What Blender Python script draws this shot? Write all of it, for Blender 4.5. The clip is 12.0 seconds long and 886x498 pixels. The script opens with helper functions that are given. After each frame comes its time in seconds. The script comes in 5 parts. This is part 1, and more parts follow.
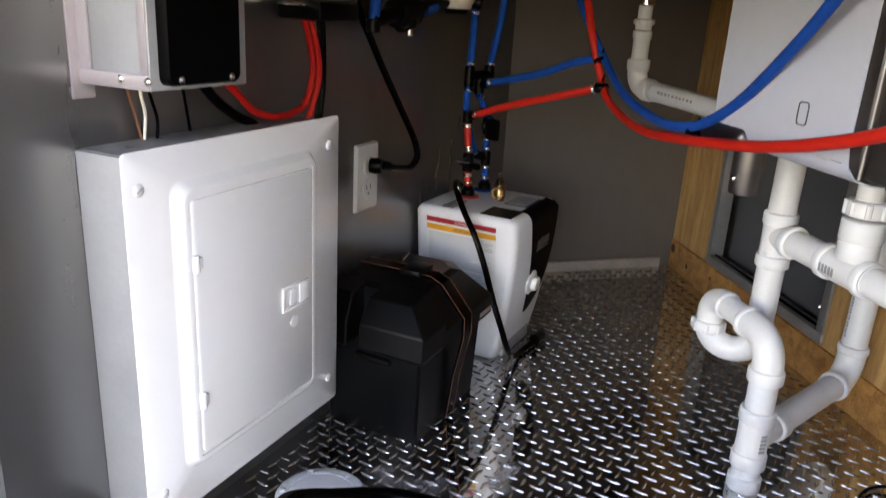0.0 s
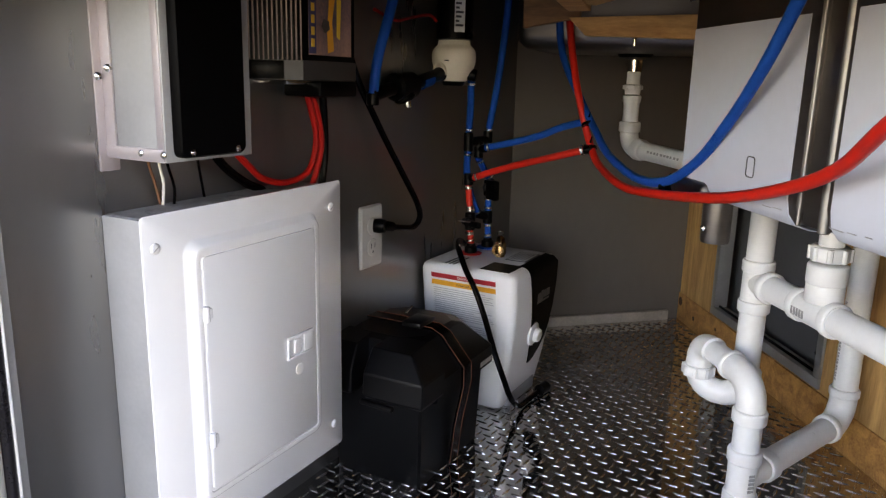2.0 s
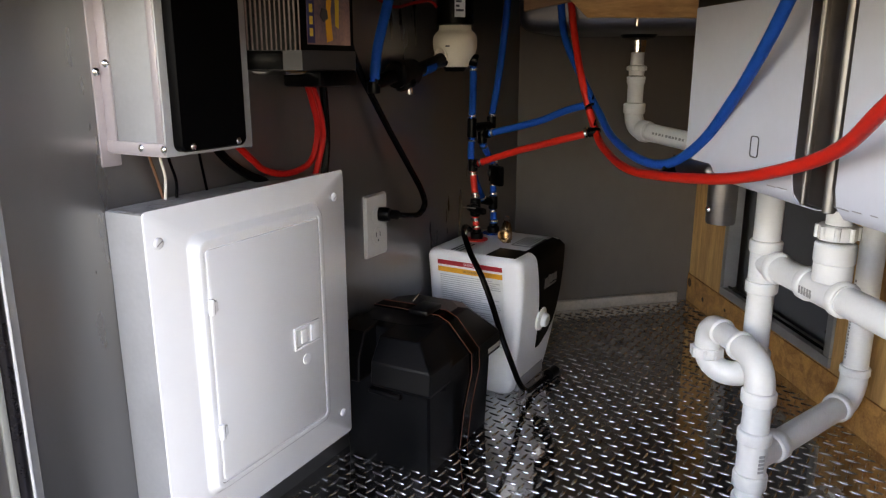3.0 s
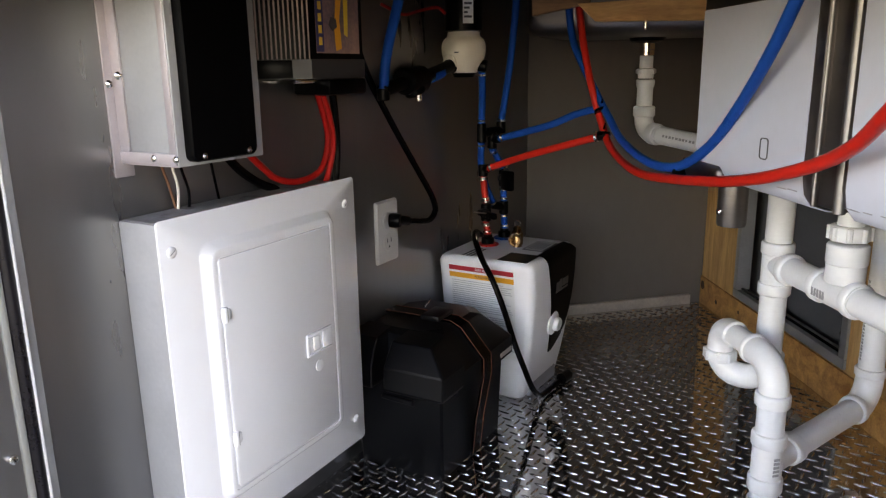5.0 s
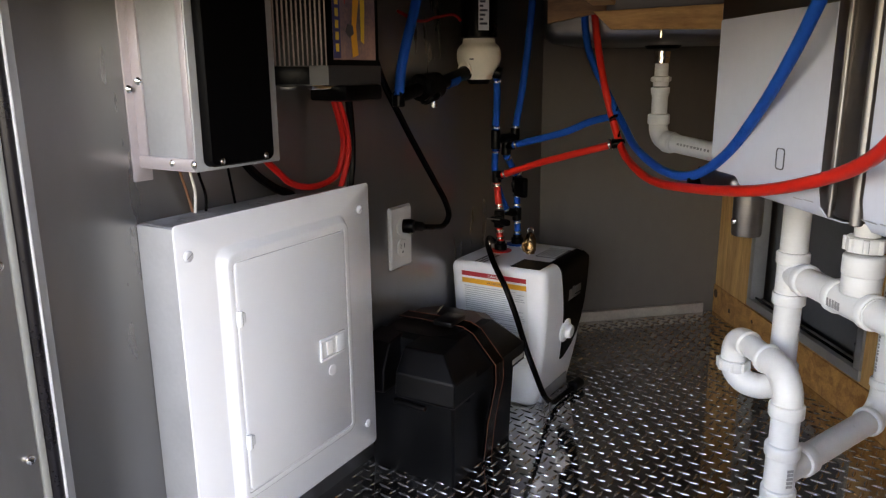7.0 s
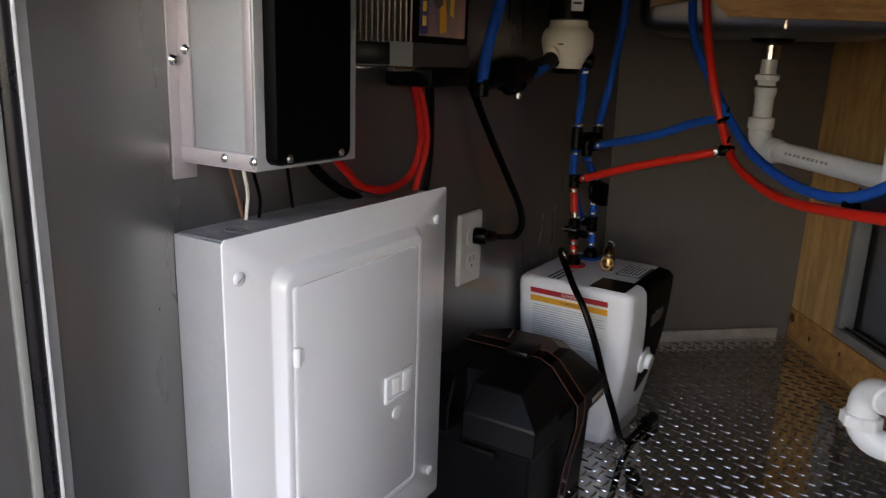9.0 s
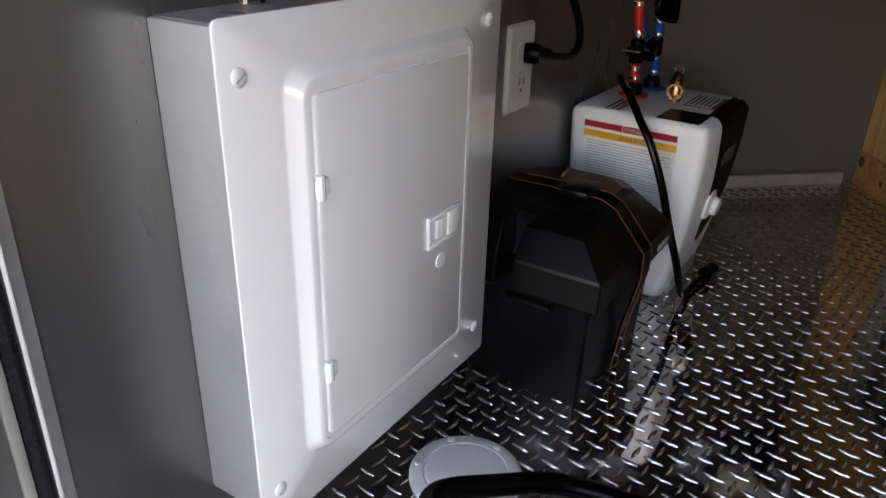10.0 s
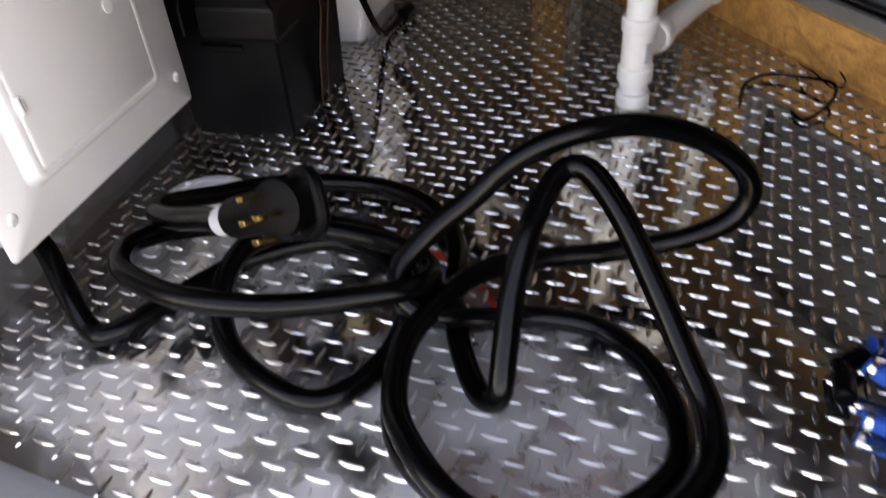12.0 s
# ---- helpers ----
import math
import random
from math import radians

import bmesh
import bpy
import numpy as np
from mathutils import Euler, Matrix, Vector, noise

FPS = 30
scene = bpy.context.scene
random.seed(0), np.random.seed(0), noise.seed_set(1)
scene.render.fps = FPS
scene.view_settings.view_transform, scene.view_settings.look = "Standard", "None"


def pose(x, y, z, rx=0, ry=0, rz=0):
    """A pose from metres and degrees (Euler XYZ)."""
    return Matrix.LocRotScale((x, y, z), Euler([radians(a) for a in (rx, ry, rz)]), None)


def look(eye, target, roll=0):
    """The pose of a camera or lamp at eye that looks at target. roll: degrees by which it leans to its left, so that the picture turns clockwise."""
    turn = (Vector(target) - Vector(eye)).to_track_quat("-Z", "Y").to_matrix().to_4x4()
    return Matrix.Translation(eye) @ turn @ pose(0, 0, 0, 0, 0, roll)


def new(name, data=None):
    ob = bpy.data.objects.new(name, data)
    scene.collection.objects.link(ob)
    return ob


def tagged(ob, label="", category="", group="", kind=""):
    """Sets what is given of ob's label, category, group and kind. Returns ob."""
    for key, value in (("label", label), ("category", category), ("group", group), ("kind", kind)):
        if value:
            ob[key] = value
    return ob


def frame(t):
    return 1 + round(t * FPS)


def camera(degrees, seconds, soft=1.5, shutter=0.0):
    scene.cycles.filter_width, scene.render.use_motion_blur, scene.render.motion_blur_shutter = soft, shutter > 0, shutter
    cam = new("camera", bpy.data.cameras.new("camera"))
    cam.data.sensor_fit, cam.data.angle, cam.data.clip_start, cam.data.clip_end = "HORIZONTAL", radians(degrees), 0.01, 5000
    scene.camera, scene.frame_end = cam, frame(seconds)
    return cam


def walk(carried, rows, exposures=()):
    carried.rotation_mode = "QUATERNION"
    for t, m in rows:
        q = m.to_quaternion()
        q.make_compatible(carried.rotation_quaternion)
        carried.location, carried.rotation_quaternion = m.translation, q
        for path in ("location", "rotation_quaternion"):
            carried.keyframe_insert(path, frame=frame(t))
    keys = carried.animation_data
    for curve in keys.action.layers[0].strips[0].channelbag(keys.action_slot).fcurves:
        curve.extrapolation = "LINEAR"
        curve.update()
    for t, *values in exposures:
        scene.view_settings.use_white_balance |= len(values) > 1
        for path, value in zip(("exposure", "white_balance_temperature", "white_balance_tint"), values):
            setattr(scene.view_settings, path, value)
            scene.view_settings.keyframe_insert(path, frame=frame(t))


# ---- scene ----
cam = camera(62.1, 12.0, soft=1.25, shutter=0.3)

PATH = [
    (0, (-0.027, 0.25, 0.675), (-0.826, 1.977, 0.061), 3.4),
    (0.5, (0.003, 0.213, 0.691), (-0.854, 1.973, 0.278), 3.7),
    (1, (0.03, 0.198, 0.697), (-0.843, 1.962, 0.343), 3.1),
    (1.5, (0.052, 0.195, 0.688), (-0.836, 1.941, 0.285), 2.3),
    (2, (0.062, 0.197, 0.685), (-0.84, 1.924, 0.234), 1.5),
    (2.5, (0.065, 0.199, 0.686), (-0.845, 1.914, 0.206), 0.6),
    (3, (0.068, 0.203, 0.687), (-0.853, 1.91, 0.198), 0.0),
    (5, (0.072, 0.201, 0.689), (-0.88, 1.895, 0.213), -0.9),
    (5.5, (0.071, 0.2, 0.689), (-0.887, 1.892, 0.221), -1.0),
    (6, (0.072, 0.199, 0.69), (-0.895, 1.887, 0.227), -1.0),
    (6.5, (0.071, 0.197, 0.69), (-0.901, 1.885, 0.234), -0.9),
    (8.3, (0.049, 0.208, 0.702), (-0.936, 1.876, 0.206), 1.2),
    (8.5, (0.006, 0.226, 0.694), (-0.973, 1.899, 0.2), 1.2),
    (9, (-0.115, 0.316, 0.685), (-1.121, 1.972, 0.191), 2.1),
    (9.5, (-0.2, 0.385, 0.674), (-1.213, 1.994, 0.054), 3.0),
    (10, (-0.226, 0.426, 0.601), (-1.183, 1.955, -0.263), 1.9),
    (10.5, (-0.226, 0.428, 0.609), (-1.133, 1.963, -0.297), 1.8),
    (11, (-0.193, 0.397, 0.63), (-0.977, 2.004, -0.266), 0.8),
    (11.5, (-0.102, 0.355, 0.581), (-0.647, 1.981, -0.45), -0.9),
    (12, (-0.019, 0.286, 0.536), (-0.447, 1.806, -0.692), -4.5),
]
walk(cam, [(t, look(eye, target, roll)) for t, eye, target, roll in PATH],
     [(0.0, 3.93, 9500, 25), (0.7, 3.83, 9500, 25), (6.5, 3.79, 9500, 25), (8.4, 3.70, 9500, 25), (9.0, 3.32, 9500, 25), (10.5, 3.38, 9700, 25), (11.4, 3.40, 10100, 25), (12.0, 3.74, 11000, 27)])

PLY_A = (-0.288, 2.412)      # left foot of the plywood wall
E1 = Vector((0.571, -0.821, 0.0)).normalized()   # along the sinks, to the right
BK = Vector((0.821, 0.571, 0.0)).normalized()    # from sink front to back
UP = Vector((0, 0, 1))
EP = Vector((0.534, -0.845, 0.0)).normalized()   # along the plywood, to the right
BP = Vector((0.845, 0.534, 0.0)).normalized()    # through the plywood, away from the room
WX = -0.672                  # inner face of the side wall

# ---------------------------------------------------------------- light
world = bpy.data.worlds.new("sky")
scene.world = world
world.use_nodes = True
wn = world.node_tree
sky = wn.nodes.new("ShaderNodeTexSky")
sky.sky_type, sky.sun_disc = "NISHITA", False
sky.sun_elevation, sky.sun_rotation = radians(48), radians(20)
sky.air_density, sky.dust_density, sky.ozone_density = 1.0, 1.0, 1.0
wn.links.new(sky.outputs[0], wn.nodes["Background"].inputs[0])
wn.nodes["Background"].inputs[1].default_value = 0.15
sun = new("sun", bpy.data.lights.new("sun", "SUN"))
sun.data.energy, sun.data.angle, sun.data.color = 1.0, radians(12), (1.0, 0.96, 0.9)
sun.matrix_world = look((1.1, 3.0, 3.6), (0, 0, 0))


# ---------------------------------------------------------------- helpers
def thing(name, label, category, loc=(0, 0, 0), group="", kind=""):
    ob = new(name)
    ob.location = loc
    ob.empty_display_size = 0.05
    return tagged(ob, label, category, group, kind)


def finish(me, angle):
    for p in me.polygons:
        p.use_smooth = True
    me.set_sharp_from_angle(angle=radians(angle))


def part(name, bm, material, parent=None, label="", angle=35):
    me = bpy.data.meshes.new(name)
    bmesh.ops.recalc_face_normals(bm, faces=bm.faces)
    bm.to_mesh(me)
    bm.free()
    finish(me, angle)
    me.materials.append(material)
    ob = new(name, me)
    if parent is not None:
        ob.parent = parent
        ob.matrix_parent_inverse = parent.matrix_basis.inverted()
    if label:
        ob["label"] = label
    return ob


def solo(name, bm, material, label, category, kind="", group="", angle=35):
    return tagged(part(name, bm, material, None, "", angle), label, category, group, kind)


def add_box(bm, lo, hi, m=None, bevel=0.0, seg=2):
    lo, hi = Vector(lo), Vector(hi)
    tmp = bmesh.new()
    bmesh.ops.create_cube(tmp, size=1.0)
    for v in tmp.verts:
        v.co = Vector((lo[i] + (v.co[i] + 0.5) * (hi[i] - lo[i]) for i in range(3)))
    if bevel > 0:
        bmesh.ops.bevel(tmp, geom=tmp.edges[:], offset=bevel, segments=seg, profile=0.5, affect="EDGES")
    if m is not None:
        bmesh.ops.transform(tmp, matrix=m, verts=tmp.verts)
    join(bm, tmp)
    return bm


def join(bm, tmp):
    tmp.verts.ensure_lookup_table()
    vs = [bm.verts.new(v.co) for v in tmp.verts]
    for i, v in enumerate(tmp.verts):
        v.index = i
    for f in tmp.faces:
        bm.faces.new([vs[v.index] for v in f.verts])
    tmp.free()


def box(lo, hi, m=None, bevel=0.0, seg=2):
    return add_box(bmesh.new(), lo, hi, m, bevel, seg)


def rings(bm, loops, caps=(True, True), closed=False):
    """Skin between loops of equal length."""
    vl = [[bm.verts.new(p) for p in loop] for loop in loops]
    n = len(vl[0])
    pairs = list(zip(vl, vl[1:])) + ([(vl[-1], vl[0])] if closed else [])
    for a, b in pairs:
        for i in range(n):
            bm.faces.new((a[i], a[(i + 1) % n], b[(i + 1) % n], b[i]))
    if not closed:
        if caps[0]:
            bm.faces.new(vl[0][::-1])
        if caps[1]:
            bm.faces.new(vl[-1])
    return bm


def turned(bm, base, axis, profile, seg=24, caps=(True, True)):
    """A solid of revolution: profile of (distance along the axis, radius)."""
    axis = Vector(axis).normalized()
    u = axis.orthogonal().normalized()
    w = axis.cross(u)
    base = Vector(base)
    loops = []
    for d, r in profile:
        loops.append([base + axis * d + (u * math.cos(a) + w * math.sin(a)) * max(r, 1e-5) for a in (2 * math.pi * k / seg for k in range(seg))])
    return rings(bm, loops, caps)


def rod(bm, a, b, r, seg=16, edge=0.0):
    a, b = Vector(a), Vector(b)
    d = (b - a).length
    e = edge or min(r * 0.15, d * 0.2)
    return turned(bm, a, b - a, [(0, r - e), (e, r), (d - e, r), (d, r - e)], seg)


def smooth_path(points, step=0.008):
    pts = [Vector(p) for p in points]
    ext = [pts[0] * 2 - pts[1]] + pts + [pts[-1] * 2 - pts[-2]]
    out = []
    for i in range(1, len(ext) - 2):
        p0, p1, p2, p3 = ext[i - 1 : i + 3]
        n = max(2, int((p2 - p1).length / step))
        for k in range(n):
            t = k / n
            out.append(0.5 * (2 * p1 + (p2 - p0) * t + (2 * p0 - 5 * p1 + 4 * p2 - p3) * t**2 + (3 * p1 - p0 - 3 * p2 + p3) * t**3))
    return out + [pts[-1]]


def hose(bm, points, r, seg=10, step=0.008, smooth=True):
    path = smooth_path(points, step) if smooth else [Vector(p) for p in points]
    loops, u = [], None
    for i, p in enumerate(path):
        d = (path[min(i + 1, len(path) - 1)] - path[max(i - 1, 0)]).normalized()
        u = (d.orthogonal() if u is None else (u - d * u.dot(d))).normalized()
        w = d.cross(u)
        loops.append([p + (u * math.cos(a) + w * math.sin(a)) * r for a in (2 * math.pi * k / seg for k in range(seg))])
    return rings(bm, loops)


def bend(a, corner, b, r, n=8):
    """Path from a to b round a corner with bend radius r."""
    a, c, b = Vector(a), Vector(corner), Vector(b)
    da, db = (a - c).normalized(), (b - c).normalized()
    ang = da.angle(db)
    cut = r / math.tan(ang / 2)
    p, q = c + da * cut, c + db * cut
    mid = c + (da + db).normalized() * (r / math.sin(ang / 2))
    arc = []
    for k in range(n + 1):
        v = (p - mid).lerp(q - mid, k / n).normalized() * r
        arc.append(mid + v)
    return [a] + arc + [b]


def rounded_rect(w, h, r, n=5):
    """Corner points of a rounded rectangle about 0, 0."""
    out = []
    for cx, cy, a0 in ((w / 2 - r, h / 2 - r, 0), (-w / 2 + r, h / 2 - r, 90), (-w / 2 + r, -h / 2 + r, 180), (w / 2 - r, -h / 2 + r, 270)):
        for k in range(n + 1):
            a = radians(a0 + 90 * k / n)
            out.append((cx + r * math.cos(a), cy + r * math.sin(a)))
    return out


def prism(outline, lo, hi, bm=None):
    bm = bm or bmesh.new()
    return rings(bm, [[(x, y, lo) for x, y in outline], [(x, y, hi) for x, y in outline]])


def flat_on(m, outline, thick, bm=None):
    """A plate with a 2D outline in the x, y of m, thick along its z."""
    bm = bm or bmesh.new()
    return rings(bm, [[m @ Vector((x, y, 0)) for x, y in outline], [m @ Vector((x, y, thick)) for x, y in outline]])


# ---------------------------------------------------------------- materials
def mat(name, col, rough=0.5, metal=0.0, var=0.12, vscale=5.0, bump=0.0, bscale=120.0, rvar=0.08, stretch=(1, 1, 1), coat=0.0, tint=None, spec=0.5):
    m = bpy.data.materials.new(name)
    m.use_nodes = True
    t, N = m.node_tree, m.node_tree.nodes
    b = N["Principled BSDF"]
    tc, mp = N.new("ShaderNodeTexCoord"), N.new("ShaderNodeMapping")
    mp.inputs["Scale"].default_value = stretch
    t.links.new(tc.outputs["Object"], mp.inputs[0])
    big, fine = N.new("ShaderNodeTexNoise"), N.new("ShaderNodeTexNoise")
    big.inputs["Scale"].default_value, big.inputs["Detail"].default_value = vscale, 5
    fine.inputs["Scale"].default_value, fine.inputs["Detail"].default_value = vscale * 14, 3
    t.links.new(mp.outputs[0], big.inputs[0]), t.links.new(mp.outputs[0], fine.inputs[0])
    ad = N.new("ShaderNodeMath")
    ad.operation = "MULTIPLY_ADD"
    ad.inputs[1].default_value = 0.35
    t.links.new(fine.outputs[0], ad.inputs[0]), t.links.new(big.outputs[0], ad.inputs[2])
    ramp = N.new("ShaderNodeValToRGB")
    c = Vector(col)
    dk = c * (1 - var)
    lt = Vector(tint) if tint else c * (1 + var)
    ramp.color_ramp.elements[0].position, ramp.color_ramp.elements[1].position = 0.45, 0.9
    ramp.color_ramp.elements[0].color, ramp.color_ramp.elements[1].color = (*dk, 1), (*[min(1, v) for v in lt], 1)
    t.links.new(ad.outputs[0], ramp.inputs[0]), t.links.new(ramp.outputs[0], b.inputs["Base Color"])
    mr = N.new("ShaderNodeMapRange")
    mr.inputs["From Min"].default_value, mr.inputs["From Max"].default_value = 0.4, 0.95
    mr.inputs["To Min"].default_value, mr.inputs["To Max"].default_value = max(0.02, rough - rvar), min(1, rough + rvar)
    t.links.new(ad.outputs[0], mr.inputs[0]), t.links.new(mr.outputs[0], b.inputs["Roughness"])
    b.inputs["Metallic"].default_value = metal
    b.inputs["Coat Weight"].default_value = coat
    b.inputs["Specular IOR Level"].default_value = spec
    if bump:
        bn, bp = N.new("ShaderNodeTexNoise"), N.new("ShaderNodeBump")
        bn.inputs["Scale"].default_value, bn.inputs["Detail"].default_value = bscale, 4
        bp.inputs["Strength"].default_value, bp.inputs["Distance"].default_value = bump, 0.002
        t.links.new(mp.outputs[0], bn.inputs[0]), t.links.new(bn.outputs[0], bp.inputs["Height"]), t.links.new(bp.outputs[0], b.inputs["Normal"])
    return m


def wood_mat(name, dark, light, along, scale=9.0, rough=0.6):
    m = bpy.data.materials.new(name)
    m.use_nodes = True
    t, N = m.node_tree, m.node_tree.nodes
    b = N["Principled BSDF"]
    tc, mp = N.new("ShaderNodeTexCoord"), N.new("ShaderNodeMapping")
    # the object's x runs along the grain
    mp.inputs["Scale"].default_value = (1.2, 9.0, 9.0) if along == "x" else (9.0, 9.0, 1.2)
    mp.inputs["Rotation"].default_value = (0, 0, radians(52.5) if along == "x" else 0)
    t.links.new(tc.outputs["Object"], mp.inputs[0])
    w, n1, n2 = N.new("ShaderNodeTexNoise"), N.new("ShaderNodeTexNoise"), N.new("ShaderNodeTexVoronoi")
    w.inputs["Scale"].default_value, w.inputs["Detail"].default_value, w.inputs["Distortion"].default_value = scale * 0.35, 6, 1.2
    n1.inputs["Scale"].default_value, n1.inputs["Detail"].default_value = scale * 3, 8
    n2.inputs["Scale"].default_value = 5.0
    for q in (w, n1):
        t.links.new(mp.outputs[0], q.inputs[0])
    t.links.new(tc.outputs["Object"], n2.inputs["Vector"])
    mx = N.new("ShaderNodeMath")
    mx.operation = "MULTIPLY_ADD"
    mx.inputs[1].default_value = 0.5
    t.links.new(n1.outputs[0], mx.inputs[0]), t.links.new(w.outputs[0], mx.inputs[2])
    ramp = N.new("ShaderNodeValToRGB")
    e = ramp.color_ramp.elements
    e[0].position, e[1].position = 0.5, 0.95
    e[0].color, e[1].color = (*dark, 1), (*light, 1)
    t.links.new(mx.outputs[0], ramp.inputs[0])
    knot = N.new("ShaderNodeMapRange")
    knot.inputs["From Min"].default_value, knot.inputs["From Max"].default_value = 0.03, 0.10
    knot.inputs["To Min"].default_value = 0.35
    t.links.new(n2.outputs["Distance"], knot.inputs[0])
    mc = N.new("ShaderNodeMix")
    mc.data_type, mc.blend_type = "RGBA", "MULTIPLY"
    mc.inputs[0].default_value = 1.0
    t.links.new(ramp.outputs[0], mc.inputs[6]), t.links.new(knot.outputs[0], mc.inputs[7])
    t.links.new(mc.outputs[2], b.inputs["Base Color"])
    b.inputs["Roughness"].default_value = rough
    bp = N.new("ShaderNodeBump")
    bp.inputs["Strength"].default_value, bp.inputs["Distance"].default_value = 0.25, 0.002
    t.links.new(n1.outputs[0], bp.inputs["Height"]), t.links.new(bp.outputs[0], b.inputs["Normal"])
    return m


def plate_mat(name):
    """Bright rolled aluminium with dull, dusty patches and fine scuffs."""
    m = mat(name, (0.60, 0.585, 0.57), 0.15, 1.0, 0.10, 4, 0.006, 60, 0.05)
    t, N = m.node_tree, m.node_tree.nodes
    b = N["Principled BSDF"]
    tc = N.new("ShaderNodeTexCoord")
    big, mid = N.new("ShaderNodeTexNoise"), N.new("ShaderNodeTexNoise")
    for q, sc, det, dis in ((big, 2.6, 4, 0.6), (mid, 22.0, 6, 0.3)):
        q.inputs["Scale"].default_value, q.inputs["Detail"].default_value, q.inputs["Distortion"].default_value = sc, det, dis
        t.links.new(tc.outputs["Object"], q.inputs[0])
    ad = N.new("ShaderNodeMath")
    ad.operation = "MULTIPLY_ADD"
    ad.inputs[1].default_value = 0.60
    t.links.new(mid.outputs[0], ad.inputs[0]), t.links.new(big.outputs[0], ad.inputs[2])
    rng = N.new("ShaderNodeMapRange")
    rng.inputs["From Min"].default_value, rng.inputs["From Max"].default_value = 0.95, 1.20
    # dried dusty smears; those near the doorway also paint in its brighter light
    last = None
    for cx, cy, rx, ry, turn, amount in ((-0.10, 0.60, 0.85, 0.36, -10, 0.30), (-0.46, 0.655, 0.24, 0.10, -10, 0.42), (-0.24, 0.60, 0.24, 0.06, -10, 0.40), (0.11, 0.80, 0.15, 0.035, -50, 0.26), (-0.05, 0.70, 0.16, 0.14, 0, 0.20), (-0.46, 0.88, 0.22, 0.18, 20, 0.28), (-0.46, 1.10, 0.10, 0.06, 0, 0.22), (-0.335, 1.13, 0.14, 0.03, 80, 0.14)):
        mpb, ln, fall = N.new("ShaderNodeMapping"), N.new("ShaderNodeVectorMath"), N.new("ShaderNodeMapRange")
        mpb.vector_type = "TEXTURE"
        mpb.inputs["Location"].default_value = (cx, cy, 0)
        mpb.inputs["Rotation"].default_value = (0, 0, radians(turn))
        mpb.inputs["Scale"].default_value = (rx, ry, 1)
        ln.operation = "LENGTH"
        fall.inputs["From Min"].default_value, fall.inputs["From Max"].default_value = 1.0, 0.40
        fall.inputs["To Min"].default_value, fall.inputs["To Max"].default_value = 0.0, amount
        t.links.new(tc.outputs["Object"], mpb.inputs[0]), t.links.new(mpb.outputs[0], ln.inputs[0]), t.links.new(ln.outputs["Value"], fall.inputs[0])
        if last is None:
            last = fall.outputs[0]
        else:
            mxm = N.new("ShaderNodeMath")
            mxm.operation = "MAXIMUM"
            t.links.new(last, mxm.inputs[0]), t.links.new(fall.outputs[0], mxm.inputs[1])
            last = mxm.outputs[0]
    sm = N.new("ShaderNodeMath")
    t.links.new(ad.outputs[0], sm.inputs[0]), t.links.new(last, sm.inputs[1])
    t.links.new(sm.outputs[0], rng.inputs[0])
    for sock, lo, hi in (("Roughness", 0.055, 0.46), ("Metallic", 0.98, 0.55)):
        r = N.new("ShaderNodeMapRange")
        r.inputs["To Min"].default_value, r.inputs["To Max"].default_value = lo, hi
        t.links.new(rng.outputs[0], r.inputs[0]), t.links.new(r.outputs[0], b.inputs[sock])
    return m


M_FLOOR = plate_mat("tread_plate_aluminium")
M_BRUSHED = mat("dull_brushed_steel", (0.17, 0.155, 0.148), 0.40, 1.0, 0.12, 6, 0.03, 60, 0.06, (1, 1, 10))
M_LOGO = mat("dim_silver_print", (0.06, 0.06, 0.065), 0.45)
M_DECK = mat("white_abs", (0.93, 0.93, 0.92), 0.30, 0.0, 0.02, 12)
M_EDGE = mat("dull_steel_edge", (0.26, 0.25, 0.245), 0.46, 1.0, 0.1, 20)
M_FINEPRINT = mat("fine_grey_print", (0.40, 0.40, 0.42), 0.5)
M_MATTE = mat("matt_black_rubber", (0.0009, 0.0009, 0.0012), 0.50, 0.0, 0.3, 14, 0.1, 200, 0.05, spec=0.06)
M_KNOT = mat("dark_knot", (0.06, 0.022, 0.008), 0.6, 0.0, 0.35, 40)
M_BROWN = mat("brown_wire", (0.16, 0.07, 0.035), 0.5)
# stretched tone variation paints soft vertical bands like blurred reflections
M_WALL = mat("satin_aluminium_sheet", (0.222, 0.218, 0.219), 0.29, 0.86, 0.06, 3.2, 0.0, 14, 0.04, (1, 1, 0.22))
M_NOSE = mat("dull_grey_wall_sheet", (0.140, 0.128, 0.118), 0.48, 0.25, 0.10, 2.6, 0.02, 30, 0.06, (1, 1, 0.5))
M_BATT = mat("moulded_black_plastic", (0.0016, 0.0016, 0.0020), 0.36, 0.0, 0.25, 9, 0.10, 300, 0.06, spec=0.22)
M_PRONG = mat("bright_brass_prong", (0.80, 0.52, 0.20), 0.22, 1.0, 0.10, 30)
M_TRIM = mat("pale_aluminium_trim", (0.62, 0.60, 0.56), 0.4, 0.6, 0.12, 8)
M_EDGESTRIP = mat("pale_grey_edge_strip", (0.30, 0.30, 0.275), 0.42, 0.2, 0.10, 8)
M_BRACKET = mat("brushed_jamb_plate", (0.27, 0.255, 0.25), 0.36, 0.75, 0.14, 5, 0.02, 40, 0.10, (1, 1, 0.15))
M_STEEL = mat("brushed_stainless", (0.55, 0.53, 0.51), 0.26, 1.0, 0.10, 6, 0.04, 90, 0.08, (1, 1, 12))
M_CHROME = mat("bright_steel", (0.75, 0.74, 0.72), 0.18, 1.0, 0.05, 20)
M_PANEL = mat("white_enamel", (0.74, 0.74, 0.75), 0.2, 0.0, 0.012, 3, 0.0, 260, 0.01, coat=1.0, spec=0.6)
